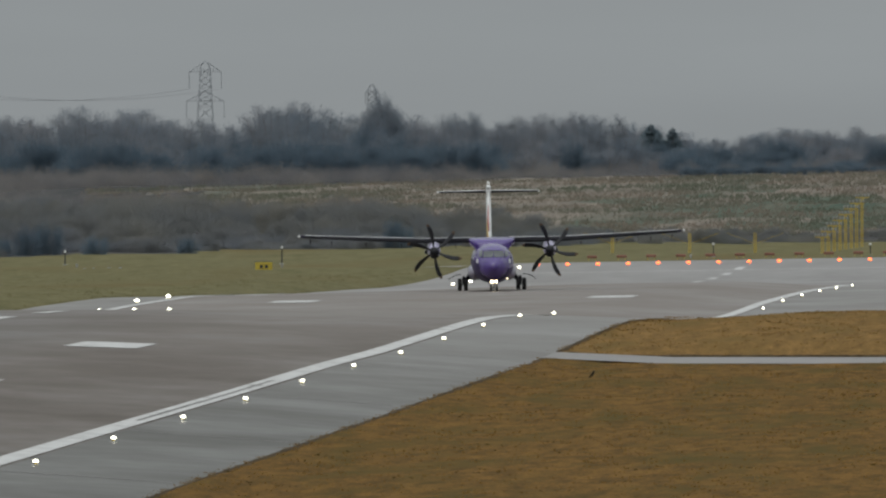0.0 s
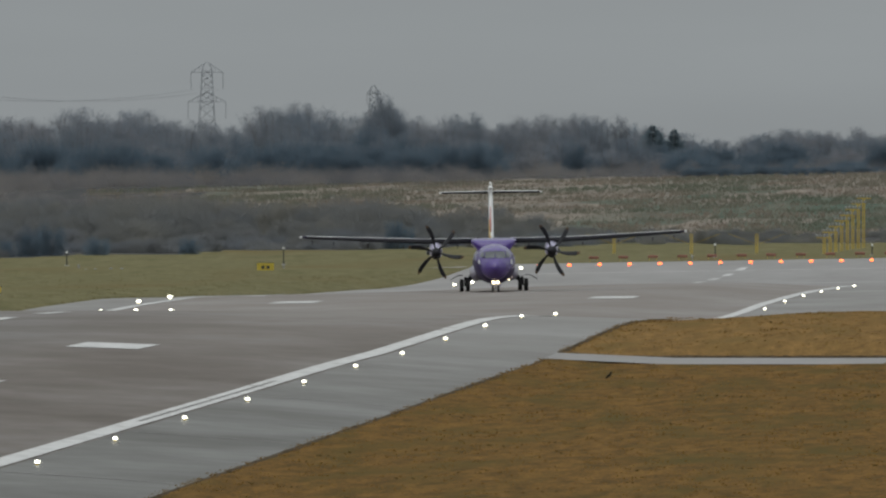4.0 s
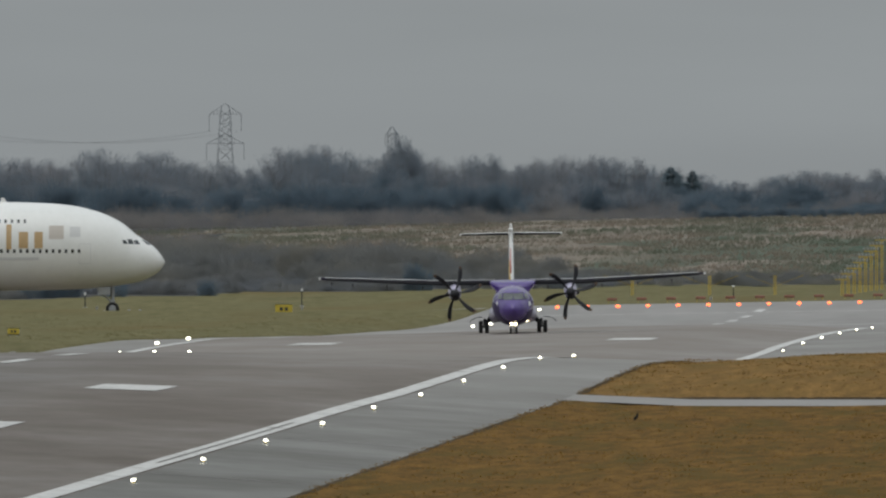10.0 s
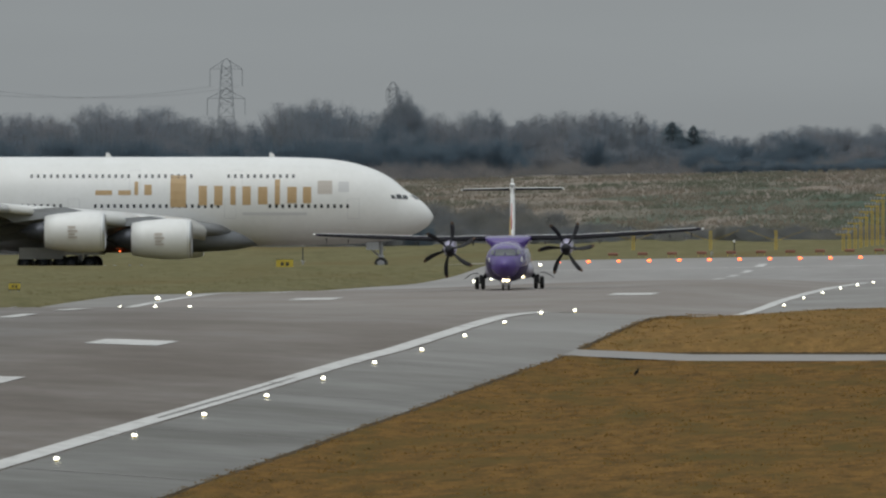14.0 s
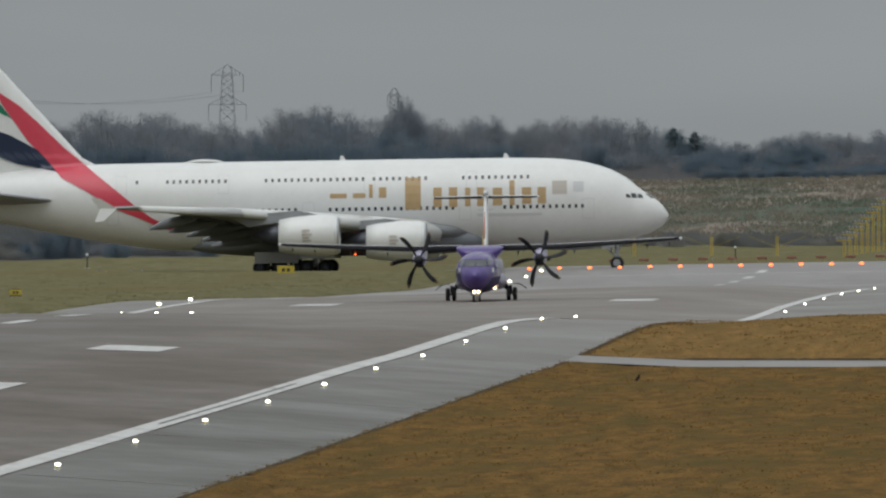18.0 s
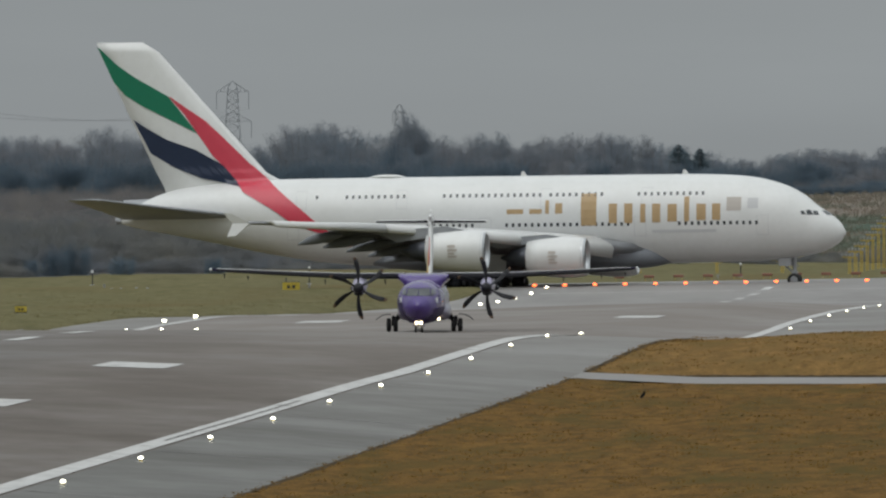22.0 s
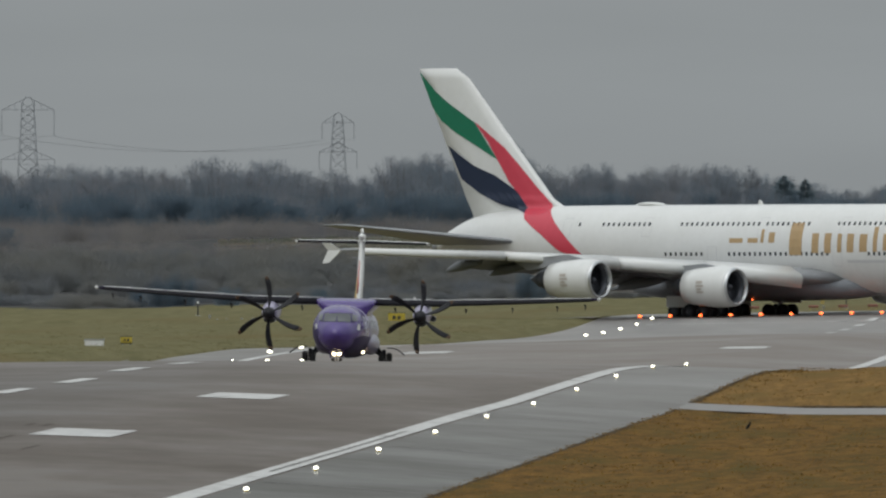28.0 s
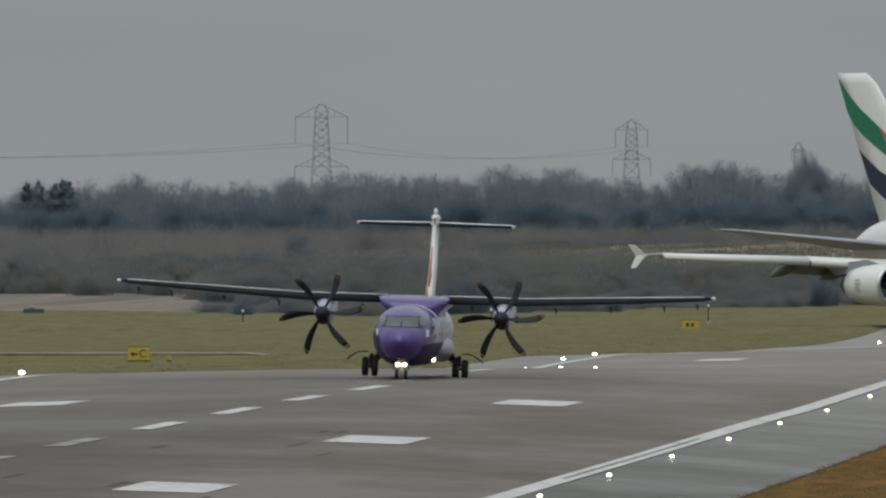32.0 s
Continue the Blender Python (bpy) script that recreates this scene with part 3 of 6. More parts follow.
lay_ground()
RUN_Y = np.concatenate([np.arange(300, 600, 30), np.arange(600, 1640, 8), np.arange(1640, 2131, 10)])
NEAR_Y, FAR_Y = RUN_Y[RUN_Y <= 1640], RUN_Y[RUN_Y >= 1640]
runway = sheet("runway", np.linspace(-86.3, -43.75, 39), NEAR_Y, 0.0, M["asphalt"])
tagged(sheet("runway_start", np.linspace(-86.3, -43.75, 39), FAR_Y, 0.0, M["concrete"]), "pale damp concrete at the runway's far end", "runway", kind="structure")
tagged(runway, "long humped runway of damp brown-grey asphalt", "runway", kind="structure")
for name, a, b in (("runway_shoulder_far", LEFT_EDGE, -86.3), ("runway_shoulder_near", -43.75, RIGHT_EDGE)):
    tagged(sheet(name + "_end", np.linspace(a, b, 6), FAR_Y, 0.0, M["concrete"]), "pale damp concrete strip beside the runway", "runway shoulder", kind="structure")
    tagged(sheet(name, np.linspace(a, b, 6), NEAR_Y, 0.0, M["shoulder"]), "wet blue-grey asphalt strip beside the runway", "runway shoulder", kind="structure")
tagged(sheet("service_road", np.linspace(RIGHT_EDGE, 60, 20), np.linspace(915, 929, 5), 0.0, M["concrete"]), "narrow wet asphalt road between grass", "road", kind="structure")
tagged(sheet("taxiway", np.linspace(-420, -93.0, 30), np.linspace(1386, 1393, 4), 0.15, M["concrete"]), "pale concrete taxiway across the grass", "taxiway", kind="structure")
tagged(sheet("turning_bay", np.linspace(RIGHT_EDGE, -8, 8), np.arange(1330, 1641, 8), 0.0, M["shoulder"]), "wet asphalt turning bay beside the runway", "taxiway", kind="structure")
tagged(sheet("crossing_taxiway", np.linspace(-420, LEFT_EDGE, 30), np.linspace(2062, 2090, 5), 0.03, M["asphalt"]), "distant asphalt taxiway behind the runway", "taxiway", kind="structure")


def verge(name, edge, ys, sign):
    """A ragged strip of bare soil between pavement and grass."""
    verts, faces = [], []
    for k, y in enumerate(ys):
        w = 0.22 + 0.3 * max(0.0, noise.noise(Vector((0.0, y * 0.21, 2.0)))) + 0.12 * noise.noise(Vector((3.0, y * 0.9, 2.0)))
        e = edge - sign * 0.1 * noise.noise(Vector((7.0, y * 0.33, 5.0)))
        for x, up in ((e, 0.006), (e + sign * w * 0.5, 0.045), (e + sign * w, 0.0)):
            verts.append((x, y, gz(x, y) + up))
        if k:
            a = 3 * k
            faces += [(a - 3, a - 2, a + 1, a), (a - 2, a - 1, a + 2, a + 1)]
    tagged(part(name, (verts, faces), M["soil"], smooth=True), "ragged strip of bare dark soil along the pavement", "verge", kind="structure")


verge("verge_near", RIGHT_EDGE, np.arange(560, 914, 0.8), 1)
verge("verge_far", RIGHT_EDGE, np.arange(930, 1066, 0.8), 1)


def road_lip():
    """The low ragged edge of turf and soil behind the service road."""
    verts, faces = [], []
    for k, x in enumerate(np.arange(RIGHT_EDGE + 0.6, 20, 0.12)):
        up = (0.075 + 0.05 * noise.noise(Vector((x * 0.7, 0.0, 1.0))) + 0.03 * noise.noise(Vector((x * 3.1, 4.0, 1.0)))) * min(1.0, 0.35 + (x - RIGHT_EDGE) / 6)
        verts += [(x, y, gz(x, 929) + z) for y, z in ((928.9, -0.02), (928.98, up), (929.6, up + 0.015), (930.4, -0.05))]
        if k:
            a = 4 * k
            faces += [(a - 4 + i, a + i, a + 1 + i, a - 3 + i) for i in range(3)]
    tagged(part("verge_road", (verts, faces), M["soil"]), "low ragged lip of dark soil behind the road", "verge", kind="structure")


road_lip()


def stripe(name, x0, x1, y0, y1, steps, label="", coat="paint"):
    return sheet(name, np.linspace(x0, x1, 2), np.linspace(y0, y1, steps), 0.025, M[coat], runway, label)


for y in (598, 693, 788, 884, 1380):
    for x in (-54.4, -75.6):
        x, y = (-74.4, 877) if y == 884 and x < -60 else (x, y)
        y = 1428 if y == 1380 and x > -60 else y
        stripe("touchdown_mark", x - 1.42, x + 1.6, y - 7.5, y + 7.5, 5, "broad white painted block")
for k in range(-9, 30):
    y, x = (925 + 39.0 * k, -65.0) if k > 0 else (915 + 38.3 * k, -64.0)
    if 540 < y < 1040 or 1780 < y < 2030:
        stripe("centreline_dash", x - 0.41, x + 0.41, y, y + 18, 5, coat="faded" if y < 770 else "paint")
for x0, x1 in ((-44.65, -43.85), (-86.2, -85.4)):
    stripe("edge_line", x0, x1, 420, 1640, 240, "worn white painted line")
sheet("worn_groove", np.linspace(-44.32, -44.18, 2), np.linspace(735, 822, 24), 0.032, M["shoulder"], runway, "worn grey gap in the painted line")
for y, w in ((652, 0.7), (719, 0.5), (793, 0.6), (868, 0.6), (905, 0.5)):
    sheet("shoulder_joint", np.linspace(-43.5, RIGHT_EDGE - 0.4, 4), np.linspace(y, y + w, 3), 0.014, M["concrete"], runway, "pale sealed joint across the shoulder")
marks = random.Random(17)
for k in range(11):
    x, y, long = marks.uniform(-61.0, -52.0), marks.uniform(640, 800), marks.uniform(4, 10)
    sheet("skid_mark", np.linspace(x, x + marks.uniform(0.12, 0.26), 2), np.linspace(y, y + long, 3), 0.012, M["skid"], runway, "dark tyre mark on the asphalt")
stripe("threshold_line", -86, -44, 2016, 2018, 3)


# ---- lamps on the airfield ----
def airfield_lamp(name, lens, r, label):
    """A squat lamp: base plate, stem, glowing dome."""
    lamp = new(name)
    part("base_plate", spin([(-0.12, 0.16), (0.02, 0.16), (0.04, 0.12)], 10, "z"), M["housing"], lamp)
    part("stem", tube((0, 0, 0.0), (0, 0, 0.16), 0.06, n=8), M["yellow_dim"], lamp)
    dome = [(0.1, r * 0.7), (0.1 + r * 0.3, r), (0.1 + r * 0.62, r * 0.95), (0.1 + r * 0.95, r * 0.55), (0.1 + r * 1.05, 0.02)]
    part("lens", spin(dome, 12, "z"), lens, lamp, "glowing glass dome", True)
    return tagged(lamp, label, "runway lamp")


white_lamp = airfield_lamp("runway_edge_lamp", M["lamp_white"], 0.09, "glowing white runway edge lamp on wet asphalt")
white_lamp["group"] = "runway edge lamps"
white_lamp.matrix_basis = Matrix.Translation((-43.0, 662, gz(-43.0, 662)))
for y in [662 + 39.3 * k for k in range(-3, 11) if k] + [1387 + 43 * k for k in range(6)]:
    copy_thing(white_lamp, Matrix.Translation((-43.0, y, gz(-43, y))))
far_lamp = airfield_lamp("runway_edge_lamp", M["lamp_white"], 0.165, "bright white runway edge lamp on the far side")
far_lamp["group"] = "far runway edge lamps"
far_lamp.matrix_basis = Matrix.Translation((-86.6, 1012, gz(-86.6, 1012)))
for y in (1438, 1474, 1905, 1940, 1975, 2010, 2044):
    copy_thing(far_lamp, Matrix.Translation((-86.6, y, gz(-86.6, y))))
red_lamp = airfield_lamp("runway_end_lamp", M["lamp_red"], 0.2, "glowing orange-red lamp in the row across the runway's end")
red_lamp["group"] = "red lamps across the runway end"
red_lamp.matrix_basis = Matrix.Translation((-85.45, 2058, gz(-85.45, 2058)))
for k in range(-1, 15):
    x = -85.45 + 2.9 * k
    if k:
        copy_thing(red_lamp, Matrix.Translation((x, 2058, gz(x, 2058))))


def crest_place(x0):
    """Where the bearing x0 grazes the near hump of the runway."""
    ds = np.arange(960, 1120, 2.0)
    xs = (x0 - 2528.0) / FOCAL * ds
    k = int(np.argmax((ground_z(xs, ds) - EYE[2]) / ds)) - 4
    return float(xs[k]), float(ds[k])


# glowing discs added for far lamps' reflections on the wet crest
for x0, r in ((173, 0.05), (235, 0.085), (297, 0.085)):
    x, y = crest_place(x0)
    lamp = new("inset_runway_lamp")
    part("frame", spin([(-0.05, 0.2), (0.02, 0.2), (0.03, 0.15)], 12, "z"), M["housing"], lamp)
    part("lens", spin([(0.02, r * 1.3), (0.02 + r * 0.5, r), (0.02 + r * 0.8, 0.02)], 12, "z"), M["lamp_white"], lamp, "glowing disc for a lamp's reflection", True)
    lamp.matrix_basis = Matrix.Translation((x, y, gz(x, y)))
    tagged(lamp, "glowing white disc added as a lamp's reflection on wet asphalt", "runway lamp", "inset runway lamps")


def red_bar():
    bar = new("approach_light_bar")
    part("lamp_box", box(-0.5, -0.12, 0.35, 0.5, 0.12, 0.62, 0.05), M["red_dim"], bar)
    for x in (-0.35, 0.35):
        part("leg", tube((x, 0, -0.1), (x, 0, 0.4), 0.03), M["yellow_dim"], bar)
    return tagged(bar, "dull red lamp bar on short legs in grass", "approach light", "red lamp bars beyond the runway")


bar = red_bar()
bar.matrix_basis = Matrix.Translation((-83.4, 2140, gz(-83.4, 2140)))
for k in range(1, 12):
    x = -83.4 + 2.95 * k
    copy_thing(bar, Matrix.Translation((x, 2140, gz(x, 2140))))


def approach_mast(h, arm, braced):
    mast = new("approach_light_mast")
    for s in (-0.1, 0.1):
        part("post", tube((s, 0, -0.3), (s, 0, h), 0.06), M["yellow_dim"], mast)
    for k in range(max(2, int(h / 0.9))):
        part("rung", tube((-0.1, 0, 0.4 + 0.9 * k), (0.1, 0, 0.4 + 0.9 * k), 0.03, n=4), M["yellow_dim"], mast)
    if arm:
        part("crossarm", box(-arm, -0.05, h - 0.06, arm, 0.05, h + 0.05), M["yellow_dim"], mast)
        for k in range(5):
            x = arm * (k - 2) / 2.1
            part("lamp_head", spin([(h + 0.05, 0.05), (h + 0.15, 0.12), (h + 0.34, 0.12), (h + 0.38, 0.05)], 8, "z"), M["housing"], mast, at=(x, 0, 0))
    if braced:
        for s in (-1, 1):
            part("brace", tube((s * 3.1, 0, h), (s * 0.2, 0, h - 1.1), 0.03, n=4), M["yellow_dim"], mast)
    return tagged(mast, "yellow steel approach light mast with cross arm" if arm else "yellow steel approach light post", "light mast", "approach light masts")


for k in range(8):
    y = 2302 + 23.0 * k
    row = 420 - 10.0 * k
    m = approach_mast(max(EYE[2] + (333 - row) * y / FOCAL - gz(-65, y), 1.6), 0.8, False)
    m.matrix_basis = Matrix.Translation((-65.0, y, gz(-65, y)))
for x in (-88.6, -80.2, -73.1):
    m = approach_mast(2.3, 0, True)
    m.matrix_basis = Matrix.Translation((x, 2330, gz(x, 2330)))


def marker_post(h, lit):
    post = new("marker_post")
    part("pole", tube((0, 0, -0.2), (0, 0, h), 0.07, 0.055, 8), M["black"], post)
    part("cap", spin([(h, 0.1), (h + 0.1, 0.13), (h + 0.22, 0.1), (h + 0.26, 0.03)], 10, "z"), M["white"] if not lit else M["housing"], post)
    part("foot", box(-0.25, -0.25, -0.1, 0.25, 0.25, 0.12, 0.04), M["housing"], post)
    return tagged(post, "dark marker post with pale cap in grass", "post", "marker posts in the grass")


def on_land(x0, d):
    """A place on the land, by its bearing in the first view and its distance."""
    x = (x0 - 2528.0) / FOCAL * d
    return x, d, gz(x, d)


for x0, d, h in ((112, 2180, 1.3), (497, 2200, 1.6), (1262, 2230, 1.3), (1540, 2230, 1.0), (-330, 2180, 1.2)):
    m = marker_post(h, False)
    m.matrix_basis = Matrix.Translation(on_land(x0, d))
for x0, d in ((133, 2120), (497, 2120), (146, 2040), (163, 2045), (190, 2060), (210, 2060), (1222, 2180)):
    stake = part("marker_stake", join(box(-0.09, -0.05, -0.1, 0.09, 0.05, 0.28, 0.03), box(-0.13, -0.07, 0.28, 0.13, 0.07, 0.42, 0.03)), M["housing"])
    stake.matrix_basis = Matrix.Translation(on_land(x0, d))
    tagged(stake, "short white marker stake in grass", "stake", "white marker stakes")


def letters(text, size, material, parent, at, name="lettering"):
    cu = bpy.data.curves.new(name, "FONT")
    cu.body, cu.size, cu.extrude, cu.align_x, cu.align_y = text, size, 0.004, "CENTER", "CENTER"
    ob = new(name, cu)
    dg = bpy.context.evaluated_depsgraph_get()
    me = bpy.data.meshes.new_from_object(ob.evaluated_get(dg))
    bpy.data.objects.remove(ob)
    me.materials.clear()
    me.materials.append(material)
    return part(name, me, material, parent, at=at)


def taxi_sign(w, h, text, bars):
    sign = new("taxiway_sign")
    part("panel", box(-w / 2, -0.12, 0.25, w / 2, 0.12, 0.25 + h, 0.03), M["yellow"], sign, "yellow sign panel")
    part("lower_rail", box(-w / 2 - 0.05, -0.1, 0.2, w / 2 + 0.05, 0.1, 0.25), M["black"], sign)
    part("upper_rail", box(-w / 2 - 0.05, -0.1, 0.25 + h, w / 2 + 0.05, 0.1, 0.3 + h), M["black"], sign)
    for s in (-0.35, 0.35):
        part("leg", tube((s * w, 0, -0.2), (s * w, 0, 0.22), 0.05, n=6), M["housing"], sign)
    if text:
        letters(text, h * 0.85, M["black"], sign, pose(w * 0.2, -0.135, 0.25 + h * 0.5, 90), "letter")
        y, z = -0.135, 0.25 + h * 0.5
        part("arrow", ([(-w * 0.4, y, z), (-w * 0.24, y, z + h * 0.2), (-w * 0.24, y, z + h * 0.07), (-w * 0.05, y, z + h * 0.07),
                        (-w * 0.05, y, z - h * 0.07), (-w * 0.24, y, z - h * 0.07), (-w * 0.24, y, z - h * 0.2)], [tuple(range(7))]), M["black"], sign)
    for k in range(bars):
        x = w * (k - (bars - 1) / 2) * 0.3
        part("mark", box(x - w * 0.09, -0.135, 0.25 + h * 0.3, x + w * 0.09, -0.125, 0.25 + h * 0.7), M["black"], sign)
    return tagged(sign, "yellow taxiway sign with black marks on grass", "sign")


for x0, d, w, h, text, bars in ((-515, 1300, 1.3, 0.8, "C", 0), (465, 2020, 1.6, 0.8, "", 2), (-15, 1492, 0.8, 0.4, "", 2), (-461, 1303, 0.22, 0.3, "", 0)):
    s = taxi_sign(w, h, text, bars)
    s.matrix_basis = Matrix.Translation(on_land(x0, d))
cabinet = new("equipment_cabinet")
part("body", box(-0.65, -0.3, -0.1, 0.65, 0.3, 0.5, 0.04), M["white"], cabinet)
part("lid", box(-0.7, -0.34, 0.5, 0.7, 0.34, 0.58, 0.02), M["housing"], cabinet)
cabinet.matrix_basis = Matrix.Translation(on_land(-72, 1473))
hut = new("equipment_hut")
part("body", box(-1.1, -0.6, -0.1, 1.1, 0.6, 0.55, 0.05), M["hut_green"], hut, "dark green housing")
part("roof", box(-0.55, -0.5, 0.55, 0.1, 0.5, 0.85, 0.06), M["housing"], hut, "pale top")
hut.matrix_basis = Matrix.Translation(on_land(-702, 2325))
tagged(hut, "low dark green hut with pale top before scrub", "hut")
tagged(cabinet, "low white equipment box on grass", "cabinet")


# ---- plants ----
def twigs(points, ways, lengths, widths, rng):
    """Slender tapering twigs, one triangle each."""
    n = len(points)
    side = np.cross(ways, rng.normal(size=(n, 3)))
    side /= np.linalg.norm(side, axis=1)[:, None] + 1e-9
    a = points - side * widths[:, None] / 2
    b = points + side * widths[:, None] / 2
    c = points + ways * lengths[:, None]
    verts = np.stack([a, b, c], 1).reshape(-1, 3)
    return verts.tolist(), [(3 * i, 3 * i + 1, 3 * i + 2) for i in range(n)]


def along(p, q, count, rng, spread, bias=0.75):
    """Places strewn along a branch, denser towards its tip."""
    s = rng.uniform(0, 1, count) ** bias
    return np.array(p)[None] * (1 - s[:, None]) + np.array(q)[None] * s[:, None] + rng.normal(size=(count, 3)) * spread


def bare_tree(seed, h, w, count=15000):
    """A leafless tree: trunk, rising limbs, side branches, fine twigs."""
    rng = np.random.default_rng(seed)
    fork = h * rng.uniform(0.1, 0.2)
    wood = [tube((0, 0, -0.4), (0, 0, fork), h * 0.021, h * 0.016, 7)]
    leaders = int(rng.integers(9, 13))
    pts, ways = [], []
    share = int(count * 0.75) // (leaders * 8)
    for k in range(leaders):
        a = 2.399 * k + rng.uniform(-0.3, 0.3)
        out = math.sqrt((k + 0.3) / leaders) * rng.uniform(0.85, 1.05)
        base = np.array((0, 0, fork * rng.uniform(0.75, 1.0)))
        tip = np.array((w / 2 * out * math.cos(a), w / 2 * out * math.sin(a), h * (1.0 - 0.34 * out**2.4 - rng.uniform(0, 0.06))))
        mid = base * 0.5 + tip * 0.5 + np.array((0.12 * tip[0], 0.12 * tip[1], -0.03 * h))
        wood += [tube(base, mid, h * 0.009, h * 0.005, 5), tube(mid, tip, h * 0.005, h * 0.0012, 4)]
        for i in range(8):
            q = 0.04 + 0.93 * (i + rng.uniform(0, 0.8)) / 8
            root = base + (mid - base) * q * 2 if q < 0.5 else mid + (tip - mid) * (q - 0.5) * 2
            way = (tip - base) / np.linalg.norm(tip - base) * 0.75 + rng.normal(size=3) * 0.55 + np.array((0, 0, 0.3))
            end = root + way / np.linalg.norm(way) * h * rng.uniform(0.1, 0.22) * (1.15 - 0.55 * q)
            wood.append(tube(root, end, h * 0.0035, h * 0.0008, 4))
            p = along(root, end, share, rng, np.array((0.055, 0.055, 0.04)) * h)
            d = way / np.linalg.norm(way) * 0.7 + rng.normal(size=(share, 3)) * 0.5 + np.array((0, 0, 0.5))
            pts.append(p), ways.append(d)
    low = count // 4
    a, r = rng.uniform(0, 6.28, low), w * 0.5 * np.sqrt(rng.uniform(0, 1, low))
    pts.append(np.stack([r * np.cos(a), r * np.sin(a), h * rng.uniform(0.0, 0.55, low)], 1))
    ways.append(rng.normal(size=(low, 3)) * 0.5 + np.array((0, 0, 0.9)))
    pts, ways = np.concatenate(pts), np.concatenate(ways)
    ways /= np.linalg.norm(ways, axis=1)[:, None]
    pts[:, 2] = np.clip(pts[:, 2], 0.0, h * 1.02)
    n = len(pts)
    crown = twigs(pts, ways, rng.uniform(0.3, 1.2, n) * h / 12, rng.uniform(0.022, 0.06, n) * h / 12, rng)
    return join(*wood), crown


def conifer(seed, h, w, count=2200):
    rng = np.random.default_rng(seed)
    e = rng.beta(1.1, 1.5, count)
    a = rng.uniform(0, 6.28, count)
    r = w / 2 * (1 - e) ** 0.85 * (0.8 + 0.2 * np.sin(e * 31)) * rng.uniform(0.3, 1, count) + 0.1
    pts = np.stack([r * np.cos(a) * 0.6, r * np.sin(a) * 0.6, h * (0.06 + 0.9 * e)], 1)
    ways = np.stack([np.cos(a), np.sin(a), rng.normal(size=count) * 0.3 + 0.15], 1)
    ways /= np.linalg.norm(ways, axis=1)[:, None]
    return tube((0, 0, -0.3), (0, 0, h), h * 0.02, 0.02, 6), twigs(pts, ways, r * 0.8 + 0.25, rng.uniform(0.12, 0.35, count), rng)


def bush(seed, h, w, count=7000):
    """A thicket of many rising stems, each with fine twigs."""
    rng = np.random.default_rng(seed)
    stems, pts, ways = [tube((0, 0, -0.3), (0, 0, 0.12), 0.14, 0.1, 7)], [], []
    many = 34
    share = count // many
    for k in range(many):
        a, out = 2.399 * k, math.sqrt((k + 0.5) / many)
        foot = np.array((0.45 * w * out * math.cos(a), 0.3 * w * out * math.sin(a), -0.2))
        tall = h * rng.uniform(0.62, 1.0) * (1 - 0.5 * out**3)
        tip = np.array((foot[0] * 1.15 + rng.normal() * 0.1 * w, foot[1] * 1.15 + rng.normal() * 0.1 * w, tall * 0.92))
        if k % 5 == 1:
            stems.append(tube((0, 0, -0.05), tip, 0.05, 0.012, 4))
        pts.append(along(foot, tip, share, rng, np.array((0.075 * w, 0.06 * w, 0.05 * h)), 0.8))
        way = (tip - foot) / np.linalg.norm(tip - foot)
        ways.append(way * 0.8 + rng.normal(size=(share, 3)) * 0.42 + np.array((0, 0, 0.25)))
    pts, ways = np.concatenate(pts), np.concatenate(ways)
    pts[:, 2] = np.clip(np.abs(pts[:, 2]), 0, h)
    ways /= np.linalg.norm(ways, axis=1)[:, None]
    n = len(pts)
    return join(*stems), twigs(pts, ways, rng.uniform(0.25, 0.8, n) * h / 4.5, rng.uniform(0.02, 0.06, n) * h / 5 + 0.01, rng)


def plant(name, shapes, leaf, label, category, group):
    ob = new(name)
    part("trunk", shapes[0], M["bark"], ob)
    part("crown", shapes[1], leaf, ob)
    return tagged(ob, label, category, group)


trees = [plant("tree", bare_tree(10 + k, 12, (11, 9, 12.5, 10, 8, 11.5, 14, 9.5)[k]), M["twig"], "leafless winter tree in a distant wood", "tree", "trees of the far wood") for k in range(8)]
bushes = [plant("bush", bush(40 + k, 4.0, (6.5, 5.0, 8.0, 7.0)[k]), M["scrub"], "leafless bush in rough grass, tinted with blue haze", "bush", "bushes on the slope") for k in range(4)]
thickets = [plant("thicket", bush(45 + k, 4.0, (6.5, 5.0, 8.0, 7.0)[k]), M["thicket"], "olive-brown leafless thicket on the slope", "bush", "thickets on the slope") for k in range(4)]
firs = [plant("conifer", conifer(60 + k, 12, (9.5, 11.0)[k]), M["conifer"], "conifer tinted with blue haze among leafless trees", "tree", "conifers of the far wood") for k in range(2)]
evergreens = [plant("evergreen_bush", bush(80 + k, 4.0, 5.0, 5000), M["evergreen"], "evergreen bush tinted with blue haze", "bush", "evergreen bushes") for k in range(2)]
BUSH_ARRAYS = [np.array(bush(50 + k, 4.0, (6.5, 5.5, 8.0, 7.0)[k], 1500)[1][0]) for k in range(4)]
undergrowth = []
used = set()


def put(proto, m):
    """The first copy is the plant itself."""
    if proto.name in used:
        size = proto.scale
        return copy_thing(proto, m @ Matrix.Diagonal((1 / size.x, 1 / size.y, 1 / size.z, 1)))
    used.add(proto.name)
    proto.matrix_basis = m
    return proto


